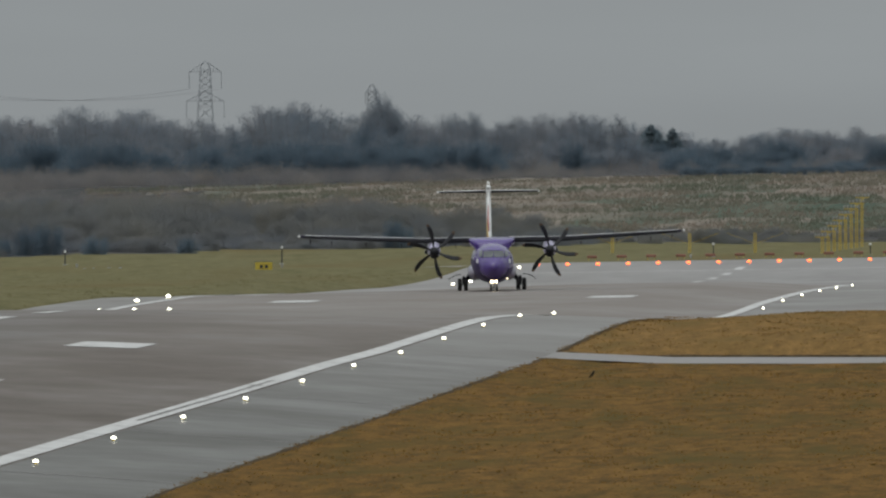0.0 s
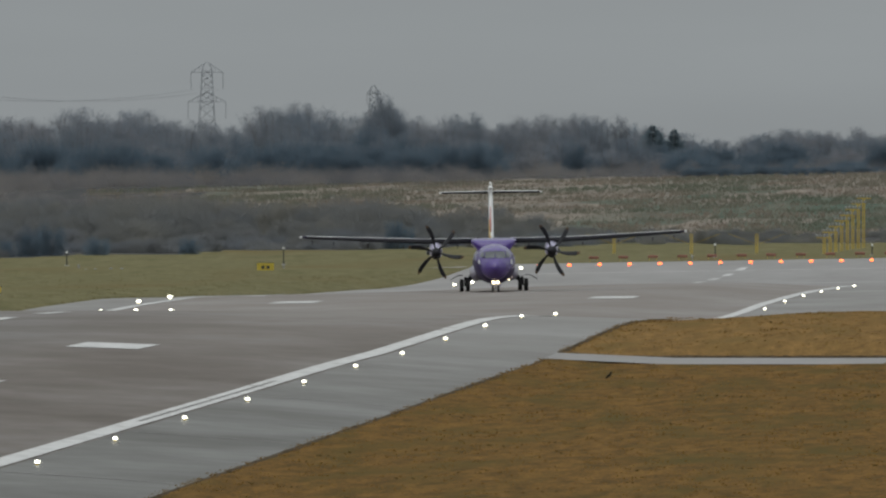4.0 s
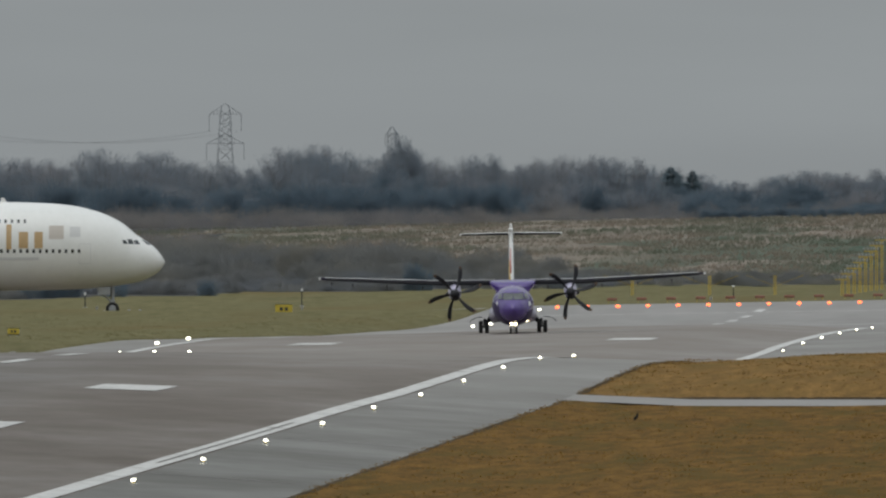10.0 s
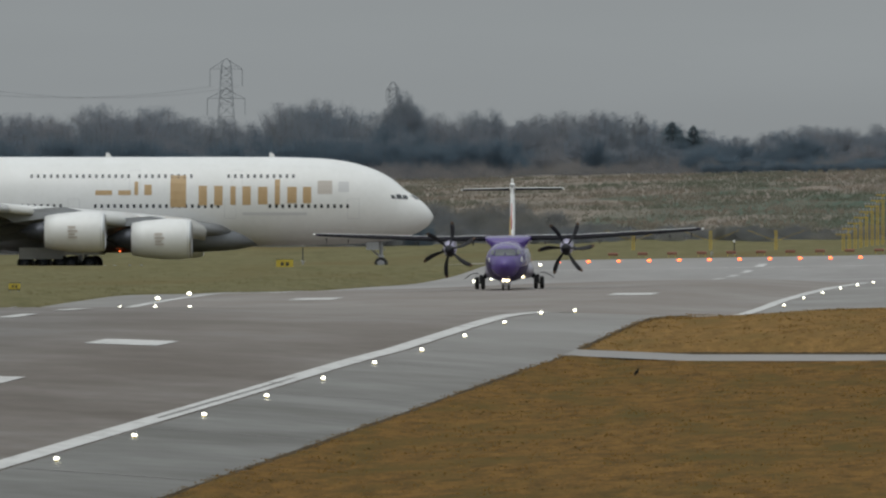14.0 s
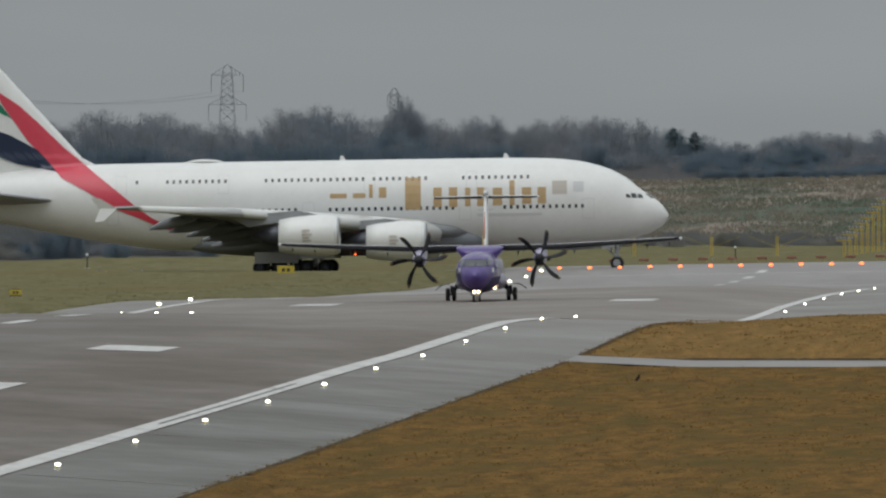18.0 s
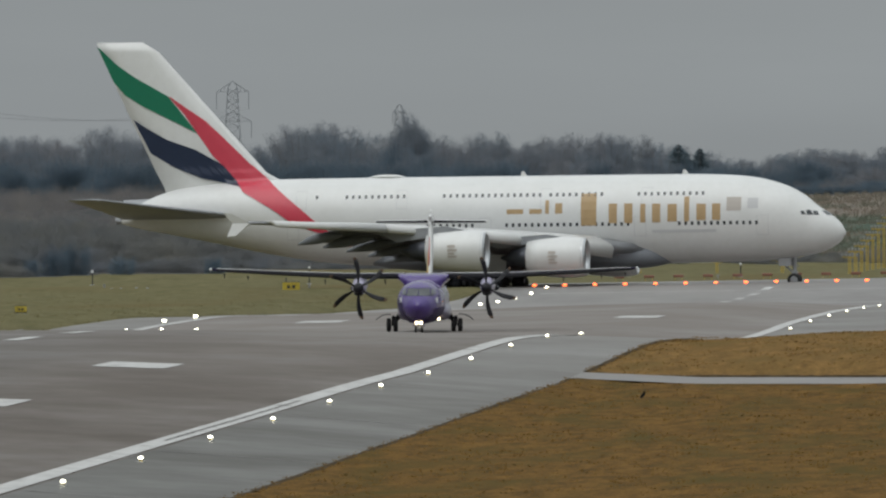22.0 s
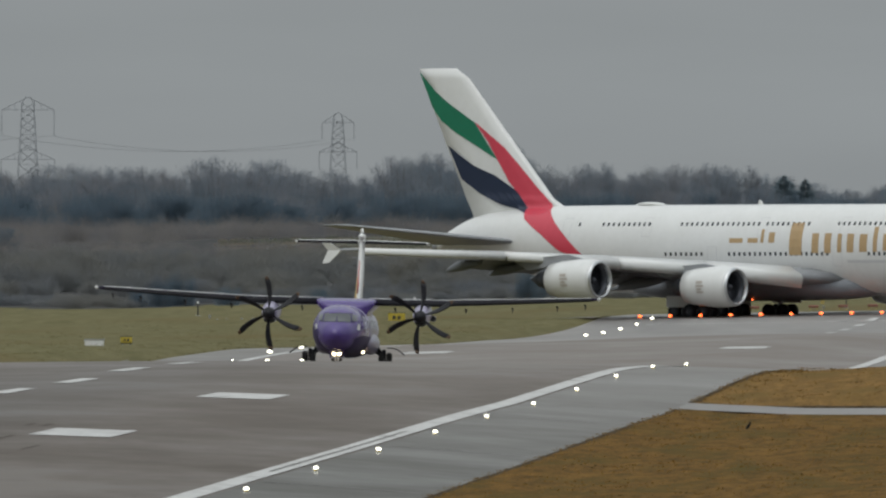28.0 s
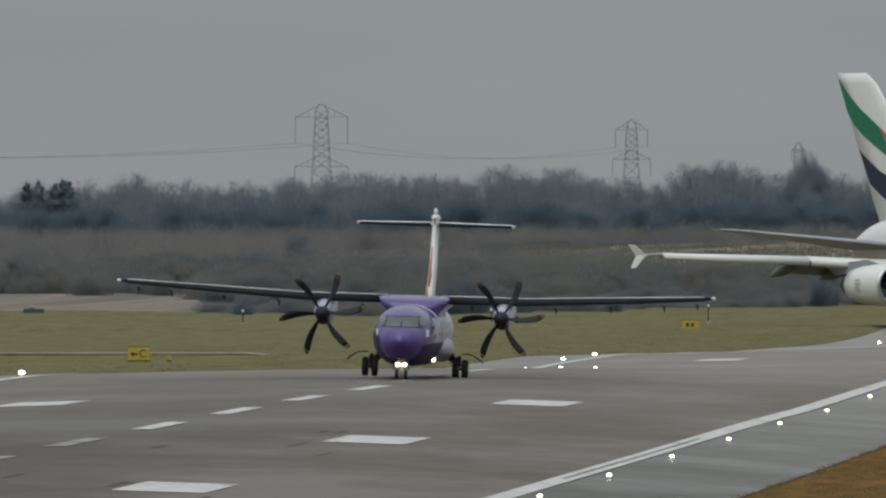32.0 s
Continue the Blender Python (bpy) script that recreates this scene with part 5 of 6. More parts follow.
        part("engine_inlet", hull([(3.78, 2.36, 2.6, 0.2), (3.5, 2.3, 2.66, 0.3), (2.6, 2.28, 2.7, 0.3)], 14), M["black"], plane, at=(0, y, 0))
        part("exhaust_pipe", spin([(-0.4, 0.12), (0.0, 0.17), (0.5, 0.15)], 10, "x"), M["engine_dark"], plane, at=(-0.6, y + s * 0.5, 2.75))
        fairing = smooth_stations([(3.6, 1.25, 1.5, 0.06), (2.7, 0.92, 1.74, 0.3), (1.0, 0.74, 1.86, 0.45), (-1.5, 0.74, 1.86, 0.45), (-3.0, 0.86, 1.7, 0.32), (-4.2, 1.15, 1.4, 0.08)], 3)
        part("gear_fairing", moved(hull(fairing, 20), Matrix.Translation((0, s * 1.22, 0))), M["lilac"], plane, "pale wheel fairing", True)
        part("gear_leg", join(tube((0, s * 1.55, 1.15), (0, s * 2.02, 0.5), 0.13, 0.1, 8), tube((0.5, s * 1.5, 0.9), (0, s * 2.0, 0.55), 0.06, n=6), tube((0, s * 1.7, 0.43), (0, s * 2.36, 0.43), 0.07, n=6),
                              box(-0.25, s * 1.98 - 0.1, 0.55, 0.25, s * 1.98 + 0.1, 1.02, 0.05)), M["boot"], plane, "dark main gear leg")
        for o in (-0.21, 0.21):
            wheel(plane, "main_wheel", (0, s * 2.05 + o, 0.43), 0.43, 0.29)
        arc = [(s * (2.15 + 0.92 * q), 1.08 + 0.05 * math.sin(q * 3) - 0.36 * q * q) for q in [k / 8 for k in range(9)]]
        part("gear_door", loft([[(-0.55, b, c), (0.55, b, c), (0.55, b, c + 0.05), (-0.55, b, c + 0.05)] for b, c in arc]), M["boot"], plane, "curved dark gear door")
        part("landing_lamp", spin([(2.72, 0.04), (2.84, 0.1), (2.9, 0.1), (2.93, 0.05)], 12, "x"), M["lamp_warm"] if s > 0 else M["glass"], plane, "glowing landing lamp" if s > 0 else "unlit landing lamp", True, at=(0.1, s * 0.98, 0.86))
        part("tailplane", aerofoil([(0, -12.3, -14.3, 6.9, 0.26), (s * 3.4, -12.9, -14.2, 6.9, 0.16), (s * 3.65, -13.2, -14.2, 6.9, 0.08)]), M["white"], plane, "white tailplane with dark underside", True)
        part("elevator_horn", box(-13.3, s * 3.56 - 0.06, 6.82, -12.95, s * 3.56 + 0.06, 6.96, 0.03), M["white"], plane)
        part("tailplane_boot", aerofoil([(s * 0.2, -12.25, -12.7, 6.87, 0.22), (s * 3.5, -12.86, -13.15, 6.87, 0.15)]), M["boot"], plane)
        part("window_frame", skin.front_patch(s * 0.0, 2.34, s * 1.1, 2.86, 0.06, 0.006, 6), M["purple_shade_and_frame"], plane, "dark cockpit window frame", True)
        for o0, o1 in ((0.05, 0.74), (0.8, 1.06)):
            part("windscreen_pane", skin.front_patch(s * o0, 2.38 if o0 < 0.5 else 2.42, s * o1, 2.82 if o0 < 0.5 else 2.78, 0.06), M["glass"], plane, "dark cockpit pane", True)
        part("door_outline", skin.side_patch([(7.9, 1.2), (8.7, 1.2), (8.7, 2.75), (7.9, 2.75)], s, 0.006), M["lilac"], plane)
        part("cheatline", skin.side_patch([(3.6, 1.28), (-9.0, 1.9), (-9.0, 2.1), (3.6, 1.42)], s, 0.012, 16, 1), M["purple"], plane)
        for k in range(20):
            x = 6.6 - 0.76 * k
            part("cabin_window", skin.side_patch([(x, 2.2), (x - 0.26, 2.2), (x - 0.26, 2.56), (x, 2.56)], s, 0.012, 2, 2), M["glass"], plane)
        part("nose_badge", skin.front_patch(s * 1.08, 1.95, s * 1.2, 2.25), M["white"], plane, "small white mark")
    part("fin", aerofoil([(3.1, -7.2, -13.9, 0, 0.2), (3.7, -9.6, -14.0, 0, 0.34), (4.6, -10.9, -14.2, 0, 0.36), (7.1, -12.3, -14.6, 0, 0.3)], True), M["white"], plane, "white fin with coloured base", True)
    part("fin_stripe", aerofoil([(3.5, -9.3, -10.6, -0.11, 0.2), (4.4, -10.9, -12.0, -0.11, 0.16), (5.0, -11.4, -12.0, -0.11, 0.1)], True), M["stripe_yellow"], plane, "yellow stripe on the fin", True)
    part("fin_stripe", aerofoil([(4.1, -10.1, -11.4, -0.05, 0.12), (4.8, -10.98, -12.2, -0.05, 0.16), (5.9, -11.62, -12.3, -0.04, 0.07)], True), M["stripe_red"], plane, "red stripe on the fin", True)
    part("fin_bullet", spin([(-11.75, 0.03), (-12.0, 0.12), (-12.6, 0.18), (-13.8, 0.18), (-14.9, 0.08), (-15.2, 0.02)], 14, "x"), M["white"], plane, "white bullet fairing", True, at=(0, 0, 7.2))
    part("beacon", spin([(7.42, 0.1), (7.56, 0.09), (7.66, 0.03)], 8, "z"), M["white"], plane, at=(-12.9, 0, 0))
    part("fin_aerial", join(*[tube((-11.9, s * 0.1, 6.05), (-12.0, s * 0.5, 6.05), 0.02, n=4) for s in (-1, 1)]), M["gear"], plane)
    part("nose_gear_leg", join(tube((10.8, 0, 0.95), (10.8, 0, 0.25), 0.09, 0.07, 8), tube((10.8, -0.24, 0.24), (10.8, 0.24, 0.24), 0.05, n=6), tube((10.2, 0, 0.9), (10.8, 0, 0.45), 0.05, n=6)), M["gear"], plane)
    for s in (-1, 1):
        wheel(plane, "nose_wheel", (10.8, s * 0.2, 0.235), 0.235, 0.15)
        part("taxi_lamp", spin([(10.86, 0.05), (10.92, 0.1), (11.0, 0.105), (11.04, 0.06)], 12, "x"), M["lamp_warm"], plane, "glowing taxi lamp", True, at=(0.05, s * 0.15, 0.68))
        part("nose_gear_door", box(10.2, s * 0.34 - 0.015, 0.42, 11.2, s * 0.34 + 0.015, 0.78), M["purple"], plane)
        lower, tipped = blade_shape()
        prop = part("propeller", spin([(-0.25, 0.3), (0.0, 0.34), (0.25, 0.3), (0.45, 0.19), (0.56, 0.04)], 18, "x"), M["blade"], plane, "black spinner", True, at=(3.95, s * 4.05, 2.8))
        body = data_of("blade", lower[0], lower[1], M["blade"], True)
        end = data_of("blade_tip", tipped[0], tipped[1], M["tip"], True)
        for k in range(6):
            turn = Matrix.Rotation(radians(60 * k), 4, "X")
            part("blade", body, None, prop, at=turn)
            part("blade_tip", end, None, prop, at=turn)
    return tagged(plane, "purple twin-propeller airliner with white fin on the runway", "aircraft")


def jet_airliner():
    jet = new("double_deck_jet_airliner")
    K = 1.01
    X = lambda b: (36.0 - b) * K
    skin = Body([(X(b), lo, hi, w) for b, lo, hi, w in ((0, 5.02, 5.3, 0.08), (0.5, 4.3, 6.1, 0.95), (1.4, 3.7, 6.95, 1.65), (2.6, 3.25, 7.75, 2.2), (4.0, 2.95, 8.92, 2.68), (6, 2.68, 9.93, 3.1), (9, 2.5, 10.68, 3.42), (13, 2.42, 10.95, 3.55), (18, 2.4, 11.0, 3.57),
                 (30, 2.4, 11.0, 3.57), (44, 2.4, 11.0, 3.57), (50, 2.75, 10.98, 3.5), (56, 3.7, 10.9, 3.2), (62, 4.95, 10.5, 2.55), (66, 5.75, 9.8, 1.8), (69.0, 6.35, 8.5, 1.0), (70.4, 6.75, 7.5, 0.4))], 2.05)
    part("fuselage", skin.cut(-100, 100, 48), M["white"], jet, "glossy white double-deck fuselage", True)
    # white fairing given a grey that holds the wing's shade
    part("belly_fairing", hull(smooth_stations([(X(16), 2.6, 3.6, 0.6), (X(19), 2.0, 4.4, 2.9), (X(24), 1.75, 4.8, 3.9), (X(38), 1.75, 4.8, 3.9), (X(43), 2.05, 4.4, 3.0), (X(47), 2.7, 3.5, 0.7)], 4), 32, 2.4), M["belly_shade"], jet, smooth=True)
    root = [(2.6, 19.0, 40.0, 3.7, 2.3), (6.0, 22.2, 40.4, 4.1, 1.9), (12.5, 27.6, 41.4, 4.85, 1.45), (20, 33.3, 43.6, 5.55, 1.05), (29, 40.0, 47.2, 6.2, 0.7), (39.8, 49.0, 52.6, 6.68, 0.35)]
    for s in (-1, 1):
        part("wing", aerofoil([(s * y, X(a), X(b), z, t) for y, a, b, z, t in root]), M["wing_grey"], jet, "grey swept wing", True)
        for i, j in ((1, 2), (2, 3), (3, 4), (4, 5)):
            sl = []
            for q in (0.01, 0.99):
                y, a, b, z, t = [root[i][k] * (1 - q) + root[j][k] * q for k in range(5)]
                sl.append([(X(a - 0.55), s * y, z - 0.5 * t - 0.25), (X(a - 0.75), s * y, z - 0.2), (X(a - 0.45), s * y, z + 0.2), (X(a + 0.9), s * y, z + 0.5 * t + 0.02), (X(a + 0.85), s * y, z + 0.42 * t), (X(a - 0.1), s * y, z)])
            part("slat", loft(sl), M["white"], jet, "white leading-edge slat", True)
        for y0, y1 in ((4.6, 10.8), (11.2, 17.6), (18.0, 25.5)):
            fl = []
            for y in (y0, y1):
                b, z = np.interp(y, [r[0] for r in root], [r[2] for r in root]), np.interp(y, [r[0] for r in root], [r[3] for r in root])
                fl.append([(X(b - 1.4), s * y, z + 0.12), (X(b + 0.4), s * y, z - 0.22), (X(b + 1.9), s * y, z - 0.95), (X(b + 1.85), s * y, z - 1.03), (X(b + 0.2), s * y, z - 0.5), (X(b - 1.4), s * y, z - 0.2)])
            part("flap", loft(fl), M["flap_shade"], jet, "lowered flap, its grey darkened for shade")
        for y, l in ((7.5, 6.6), (12.6, 6.2), (17.6, 5.6), (22.4, 5.0), (27.0, 4.4)):
            b, z = float(np.interp(y, [r[0] for r in root], [r[2] for r in root])), float(np.interp(y, [r[0] for r in root], [r[3] for r in root]))
            part("flap_track_fairing", hull(smooth_stations([(X(b - l * 0.55), z - 0.75, z - 0.45, 0.1), (X(b - l * 0.2), z - 1.25, z - 0.35, 0.4), (X(b + 0.5), z - 1.5, z - 0.5, 0.4), (X(b + l * 0.45), z - 1.55, z - 1.35, 0.06)], 3), 12), M["flap_shade"], jet, smooth=True, at=(0, s * y, 0))
        part("wingtip_fence", loft([[(X(50.7), s * 39.95, 6.58), (X(52.3), s * 39.95, 6.58), (X(52.3), s * 40.1, 6.63), (X(50.7), s * 40.1, 6.63)], [(X(52.3), s * 40.25, 7.6), (X(53.2), s * 40.25, 7.7), (X(53.2), s * 40.33, 7.7), (X(52.3), s * 40.33, 7.6)]]), M["white"], jet)
        part("wingtip_fence", loft([[(X(52.0), s * 40.25, 5.45), (X(52.8), s * 40.25, 5.4), (X(52.8), s * 40.33, 5.4), (X(52.0), s * 40.33, 5.45)], [(X(50.7), s * 39.95, 6.58), (X(52.3), s * 39.95, 6.58), (X(52.3), s * 40.1, 6.63), (X(50.7), s * 40.1, 6.63)]]), M["white"], jet)
        part("tailplane", aerofoil([(s * 1.0, X(56.9), X(70.2), 7.2, 0.9), (s * 6, X(62.4), X(71.2), 7.95, 0.7), (s * 14.6, X(69.5), X(73.0), 9.05, 0.3), (s * 15.2, X(70.8), X(73.1), 9.12, 0.12)]), M["wing_grey"], jet, "grey tailplane", True)
        for y, b, z in ((14.95, 22.75, 3.08), (26.0, 30.55, 3.78)):
            eng = part("engine", spin([(X(b) - 0.0, 1.56), (X(b) + 0.12, 1.68), (X(b) - 0.12, 1.86), (X(b + 1.0), 1.98), (X(b + 2.4), 1.98), (X(b + 4.4), 1.78), (X(b + 5.6), 1.55), (X(b + 5.6), 1.5), (X(b + 4.6), 1.4), (X(b + 1.3), 1.45)], 36, "x", False), M["white"], jet, "white engine nacelle", True, at=(0, s * y, z))
            part("inlet_lip", spin([(X(b + 0.35), 1.5), (X(b) + 0.05, 1.55), (X(b) + 0.16, 1.66), (X(b) + 0.06, 1.78), (X(b + 0.25), 1.885), (X(b + 0.3), 1.86)], 36, "x", False), M["alloy"], eng, "bright inlet lip", True)
            part("inlet_duct", spin([(X(b + 1.25), 1.47), (X(b + 0.3), 1.53), (X(b + 0.3), 1.5), (X(b + 1.2), 1.44)], 32, "x", False), M["engine_dark"], eng, smooth=True)
            part("fan", spin([(X(b + 1.3), 1.45), (X(b + 1.2), 1.45)], 32, "x"), M["engine_dark"], eng, "dark fan")
            vane = data_of("fan_blade", [(X(b + 1.15), 0.35, -0.06), (X(b + 1.0), 0.4, 0.1), (X(b + 0.95), 1.4, 0.16), (X(b + 1.15), 1.42, -0.12)], [(0, 1, 2, 3)], M["engine_dark"])
            for k in range(24):
                part("fan_blade", vane, None, eng, at=Matrix.Rotation(k * 2 * math.pi / 24, 4, "X"))
            part("fan_spinner", spin([(X(b + 1.1), 0.42), (X(b + 0.8), 0.34), (X(b + 0.45), 0.05)], 14, "x"), M["engine_dark"], eng, smooth=True)
            part("core_nozzle", spin([(X(b + 4.6), 1.2), (X(b + 6.0), 1.0), (X(b + 7.2), 0.72), (X(b + 7.2), 0.6), (X(b + 8.2), 0.1)], 20, "x"), M["engine_dark"], eng, smooth=True)
            wz = float(np.interp(y, [r[0] for r in root], [r[3] for r in root]))
            part("pylon", loft([[(X(b + 1.4), s * y - 0.15, z + 1.85), (X(b + 8.5), s * y - 0.2, z + 0.9), (X(b + 8.5), s * y + 0.2, z + 0.9), (X(b + 1.4), s * y + 0.15, z + 1.85)],
                                [(X(b + 3.8), s * y - 0.2, wz + 0.2), (X(b + 10.5), s * y - 0.2, wz - 0.3), (X(b + 10.5), s * y + 0.2, wz - 0.3), (X(b + 3.8), s * y + 0.2, wz + 0.2)]]), M["wing_grey"], jet)
            for k, (dx, dz, w, h) in enumerate(((0, 0.45, 0.75, 0.28), (0.1, 0.08, 0.95, 0.22), (0.0, -0.24, 0.6, 0.2), (0.12, -0.52, 0.85, 0.18))):
                xm = X(b + 3.0) + dx
                vs = [(xm + u * w, -math.sqrt(max(2.0**2 - (dz + v * h) ** 2, 0)) if True else 0, dz + v * h) for u, v in ((-0.5, -0.5), (0.5, -0.5), (0.5, 0.5), (-0.5, 0.5))]
                part("nacelle_badge", (vs, [(0, 1, 2, 3)]), M["tan"], eng, "faded tan painted mark")
        # windows and doors
        for z, runs in ((8.95, ((13.2, 19.6, 0.62), (23.0, 28.0, 0.62), (29.0, 38.8, 0.62), (42.2, 48.0, 0.62), (50.7, 51.0, 0.62))), (6.05, ((8.0, 15.6, 0.62), (20.4, 32.2, 0.62), (35.5, 40.0, 0.62)))):
            for b0, b1, step in runs:
                b = b0
                while b < b1:
                    part("cabin_window", skin.side_patch([(X(b), z), (X(b + 0.25), z), (X(b + 0.25), z + 0.35), (X(b), z + 0.35)], s, 0.015, 1, 2), M["glass"], jet)
                    b += step
        for b, z, w, h in ((7.0, 5.0, 1.1, 1.9), (18.8, 5.0, 1.1, 1.9), (33.8, 5.0, 1.1, 1.9), (52.6, 5.0, 1.1, 1.9), (18.2, 7.9, 1.0, 1.8), (28.0, 7.9, 1.0, 1.8), (42.0, 7.9, 1.0, 1.8), (51.8, 7.9, 1.0, 1.8)):
            for c in ([(b, z), (b + w, z), (b + w, z + 0.05), (b, z + 0.05)], [(b, z + h), (b + w, z + h), (b + w, z + h + 0.05), (b, z + h + 0.05)], [(b, z), (b + 0.05, z), (b + 0.05, z + h), (b, z + h)], [(b + w, z), (b + w + 0.05, z), (b + w + 0.05, z + h), (b + w, z + h)]):
                part("door_seam", skin.side_patch([(X(p), q) for p, q in c], s, 0.012, 2, 3), M["grey_mark"], jet)
        for b0, b1, z0, z1 in ((2.3, 2.8, 6.9, 7.3), (2.86, 3.4, 6.92, 7.38), (3.46, 3.9, 6.95, 7.3)):
            part("cockpit_pane", skin.side_patch([(X(b0), z0), (X(b1), z0), (X(b1 + 0.12), z1), (X(b0 + 0.25), z1)], s, 0.02, 2, 2), M["glass"], jet)
        part("windscreen_pane", skin.front_patch(s * 0.08, 6.85, s * 0.95, 7.3, 0.05, 0.02), M["glass"], jet)
        # brand lettering as plain painted shapes
        for b0, b1, z0, z1 in LIVERY_BARS:
            part("livery_bar", skin.side_patch([(X(b0), z0), (X(b1), z0), (X(b1), z1), (X(b0), z1)], s, 0.03, 2, 4), M["gold"], jet, "gold painted shape")
        part("livery_strip", skin.side_patch([(X(12.0), 5.35), (X(18.2), 5.35), (X(18.2), 5.62), (X(12.0), 5.62)], s, 0.02, 6, 1), M["grey_mark"], jet, "faint grey painted strip")
        part("livery_patch", skin.side_patch([(X(9.6), 7.4), (X(11.0), 7.4), (X(11.0), 8.7), (X(9.6), 8.7)], s, 0.02, 3, 3), M["tan"], jet, "pale painted patch")
        part("livery_patch", skin.side_patch([(X(8.0), 7.6), (X(9.0), 7.6), (X(9.0), 8.6), (X(8.0), 8.6)], s, 0.02, 3, 3), M["grey_mark"], jet, "pale grey painted patch")
    # fin and its bands
    fin = [(8.0, 54.4, 65.5, 0, 0.7), (10.4, 54.0, 66.3, 0, 0.95), (11.6, 56.2, 66.95, 0, 0.9), (23.4, 66.6, 72.4, 0, 0.5), (24.4, 68.2, 72.7, 0, 0.28)]
    part("fin", aerofoil([(z, X(a), X(b), y, t) for z, a, b, y, t in fin], True), M["white"], jet, "tall white swept fin", True)
    fz = [f[0] for f in fin]

    def on_fin(b, z, s):
        a, e, t = (float(np.interp(z, fz, [f[k] for f in fin])) for k in (1, 2, 4))
        u = min(max((b - a) / (e - a), 0.0), 1.0)
        return (X(min(max(b, a), e)), s * (t / 2 * float(np.interp(u, (0, 0.05, 0.2, 0.4, 0.7, 1), (0.15, 0.62, 0.97, 1.02, 0.64, 0.12))) + (0.05 if z > 11.8 else 0.14)), z)

    def band(name, upper, lower, material, label):
        for s in (-1, 1):
            us, ls = np.array(upper, float), np.array(lower, float)
            n, m = 64, 10
            q = np.linspace(0, 1, n)
            ub, uz = np.interp(q, np.linspace(0, 1, len(us)), us[:, 0]), np.interp(q, np.linspace(0, 1, len(us)), us[:, 1])
            lb, lz = np.interp(q, np.linspace(0, 1, len(ls)), ls[:, 0]), np.interp(q, np.linspace(0, 1, len(ls)), ls[:, 1])
            verts, faces = [], []
            for i in range(n):
                for j in range(m):
                    b, z = ub[i] + (lb[i] - ub[i]) * j / (m - 1), uz[i] + (lz[i] - uz[i]) * j / (m - 1)
                    flank = (X(b), s * (skin.side(X(b), z) + 0.08), z)
                    tail = on_fin(b, z, s) if z > 8.2 and b > 54 else flank
                    verts.append(tail if abs(tail[1]) > abs(flank[1]) else flank)
            for i in range(n - 1):
                for j in range(m - 1):
                    faces.append((i * m + j, i * m + j + 1, (i + 1) * m + j + 1, (i + 1) * m + j))
            part(name, (verts, faces), material, jet, label, True)

    band("fin_band", GREEN_UP, GREEN_LOW, M["green"], "green painted band")
    band("fin_band", NAVY_UP, NAVY_LOW, M["navy"], "navy painted band")
    band("fin_band", RED_UP, RED_LOW, M["red"], "red painted band")
    part("satellite_dome", hull(smooth_stations([(X(42.6), 10.9, 11.0, 0.1), (X(43.4), 10.9, 11.22, 0.6), (X(45.2), 10.9, 11.26, 0.65), (X(46.4), 10.9, 11.0, 0.1)], 3), 16), M["white"], jet, smooth=True)
    for b in (15.1, 30.8):
        part("aerial", loft([[(X(b), -0.03, 10.95), (X(b + 0.7), -0.03, 10.95), (X(b + 0.7), 0.03, 10.95), (X(b), 0.03, 10.95)], [(X(b + 0.35), -0.02, 11.42), (X(b + 0.6), -0.02, 11.42), (X(b + 0.6), 0.02, 11.42), (X(b + 0.35), 0.02, 11.42)]]), M["white"], jet)
    part("tail_exhaust", spin([(X(70.2), 0.36), (X(71.0), 0.3), (X(71.05), 0.2)], 12, "x"), M["wing_grey"], jet, at=(0, 0, 7.08))
    part("nose_gear_leg", join(tube((X(5.0), 0, 3.0), (X(5.0), 0, 0.64), 0.22, 0.16, 10), tube((X(6.6), 0, 2.7), (X(5.0), 0, 1.2), 0.1, n=6), tube((X(5.0), -0.6, 0.64), (X(5.0), 0.6, 0.64), 0.12, n=8), box(X(5.0) - 0.25, -0.3, 1.2, X(5.0) + 0.25, 0.3, 1.5, 0.05)), M["gear"], jet)
    part("gear_lamp", join(*[spin([(X(5.0) + 0.28, 0.05), (X(5.0) + 0.36, 0.14), (X(5.0) + 0.4, 0.1)], 10, "x")]), M["housing"], jet, at=(0, 0, 2.0))
    wheels = []
    for s in (-1, 1):
        part("nose_gear_door", box(X(6.4), s * 0.75 - 0.03, 2.0, X(5.2), s * 0.75 + 0.03, 2.75), M["gear"], jet)
        wheels.append(wheel(jet, "nose_wheel", (X(5.0), s * 0.48, 0.64), 0.64, 0.46))
        part("wing_gear_leg", join(tube((X(33.6), s * 6.2, 3.6), (X(33.6), s * 6.2, 0.9), 0.28, 0.24, 10), tube((X(32.6), s * 6.2, 0.72), (X(34.6), s * 6.2, 0.72), 0.18, n=8), tube((X(33.6), s * 4.4, 2.8), (X(33.6), s * 6.1, 1.6), 0.12, n=6)), M["gear"], jet)
        part("body_gear_leg", join(tube((X(37.4), s * 2.6, 3.2), (X(37.4), s * 2.6, 0.9), 0.3, 0.26, 10), tube((X(35.6), s * 2.6, 0.72), (X(39.2), s * 2.6, 0.72), 0.2, n=8)), M["gear"], jet)
        part("gear_door", box(X(35.2), s * 7.15 - 0.04, 1.5, X(31.8), s * 7.15 + 0.04, 3.4), M["white"], jet)
        part("gear_door", box(X(39.6), s * 3.9 - 0.04, 1.1, X(35.4), s * 3.9 + 0.04, 2.2), M["white"], jet)
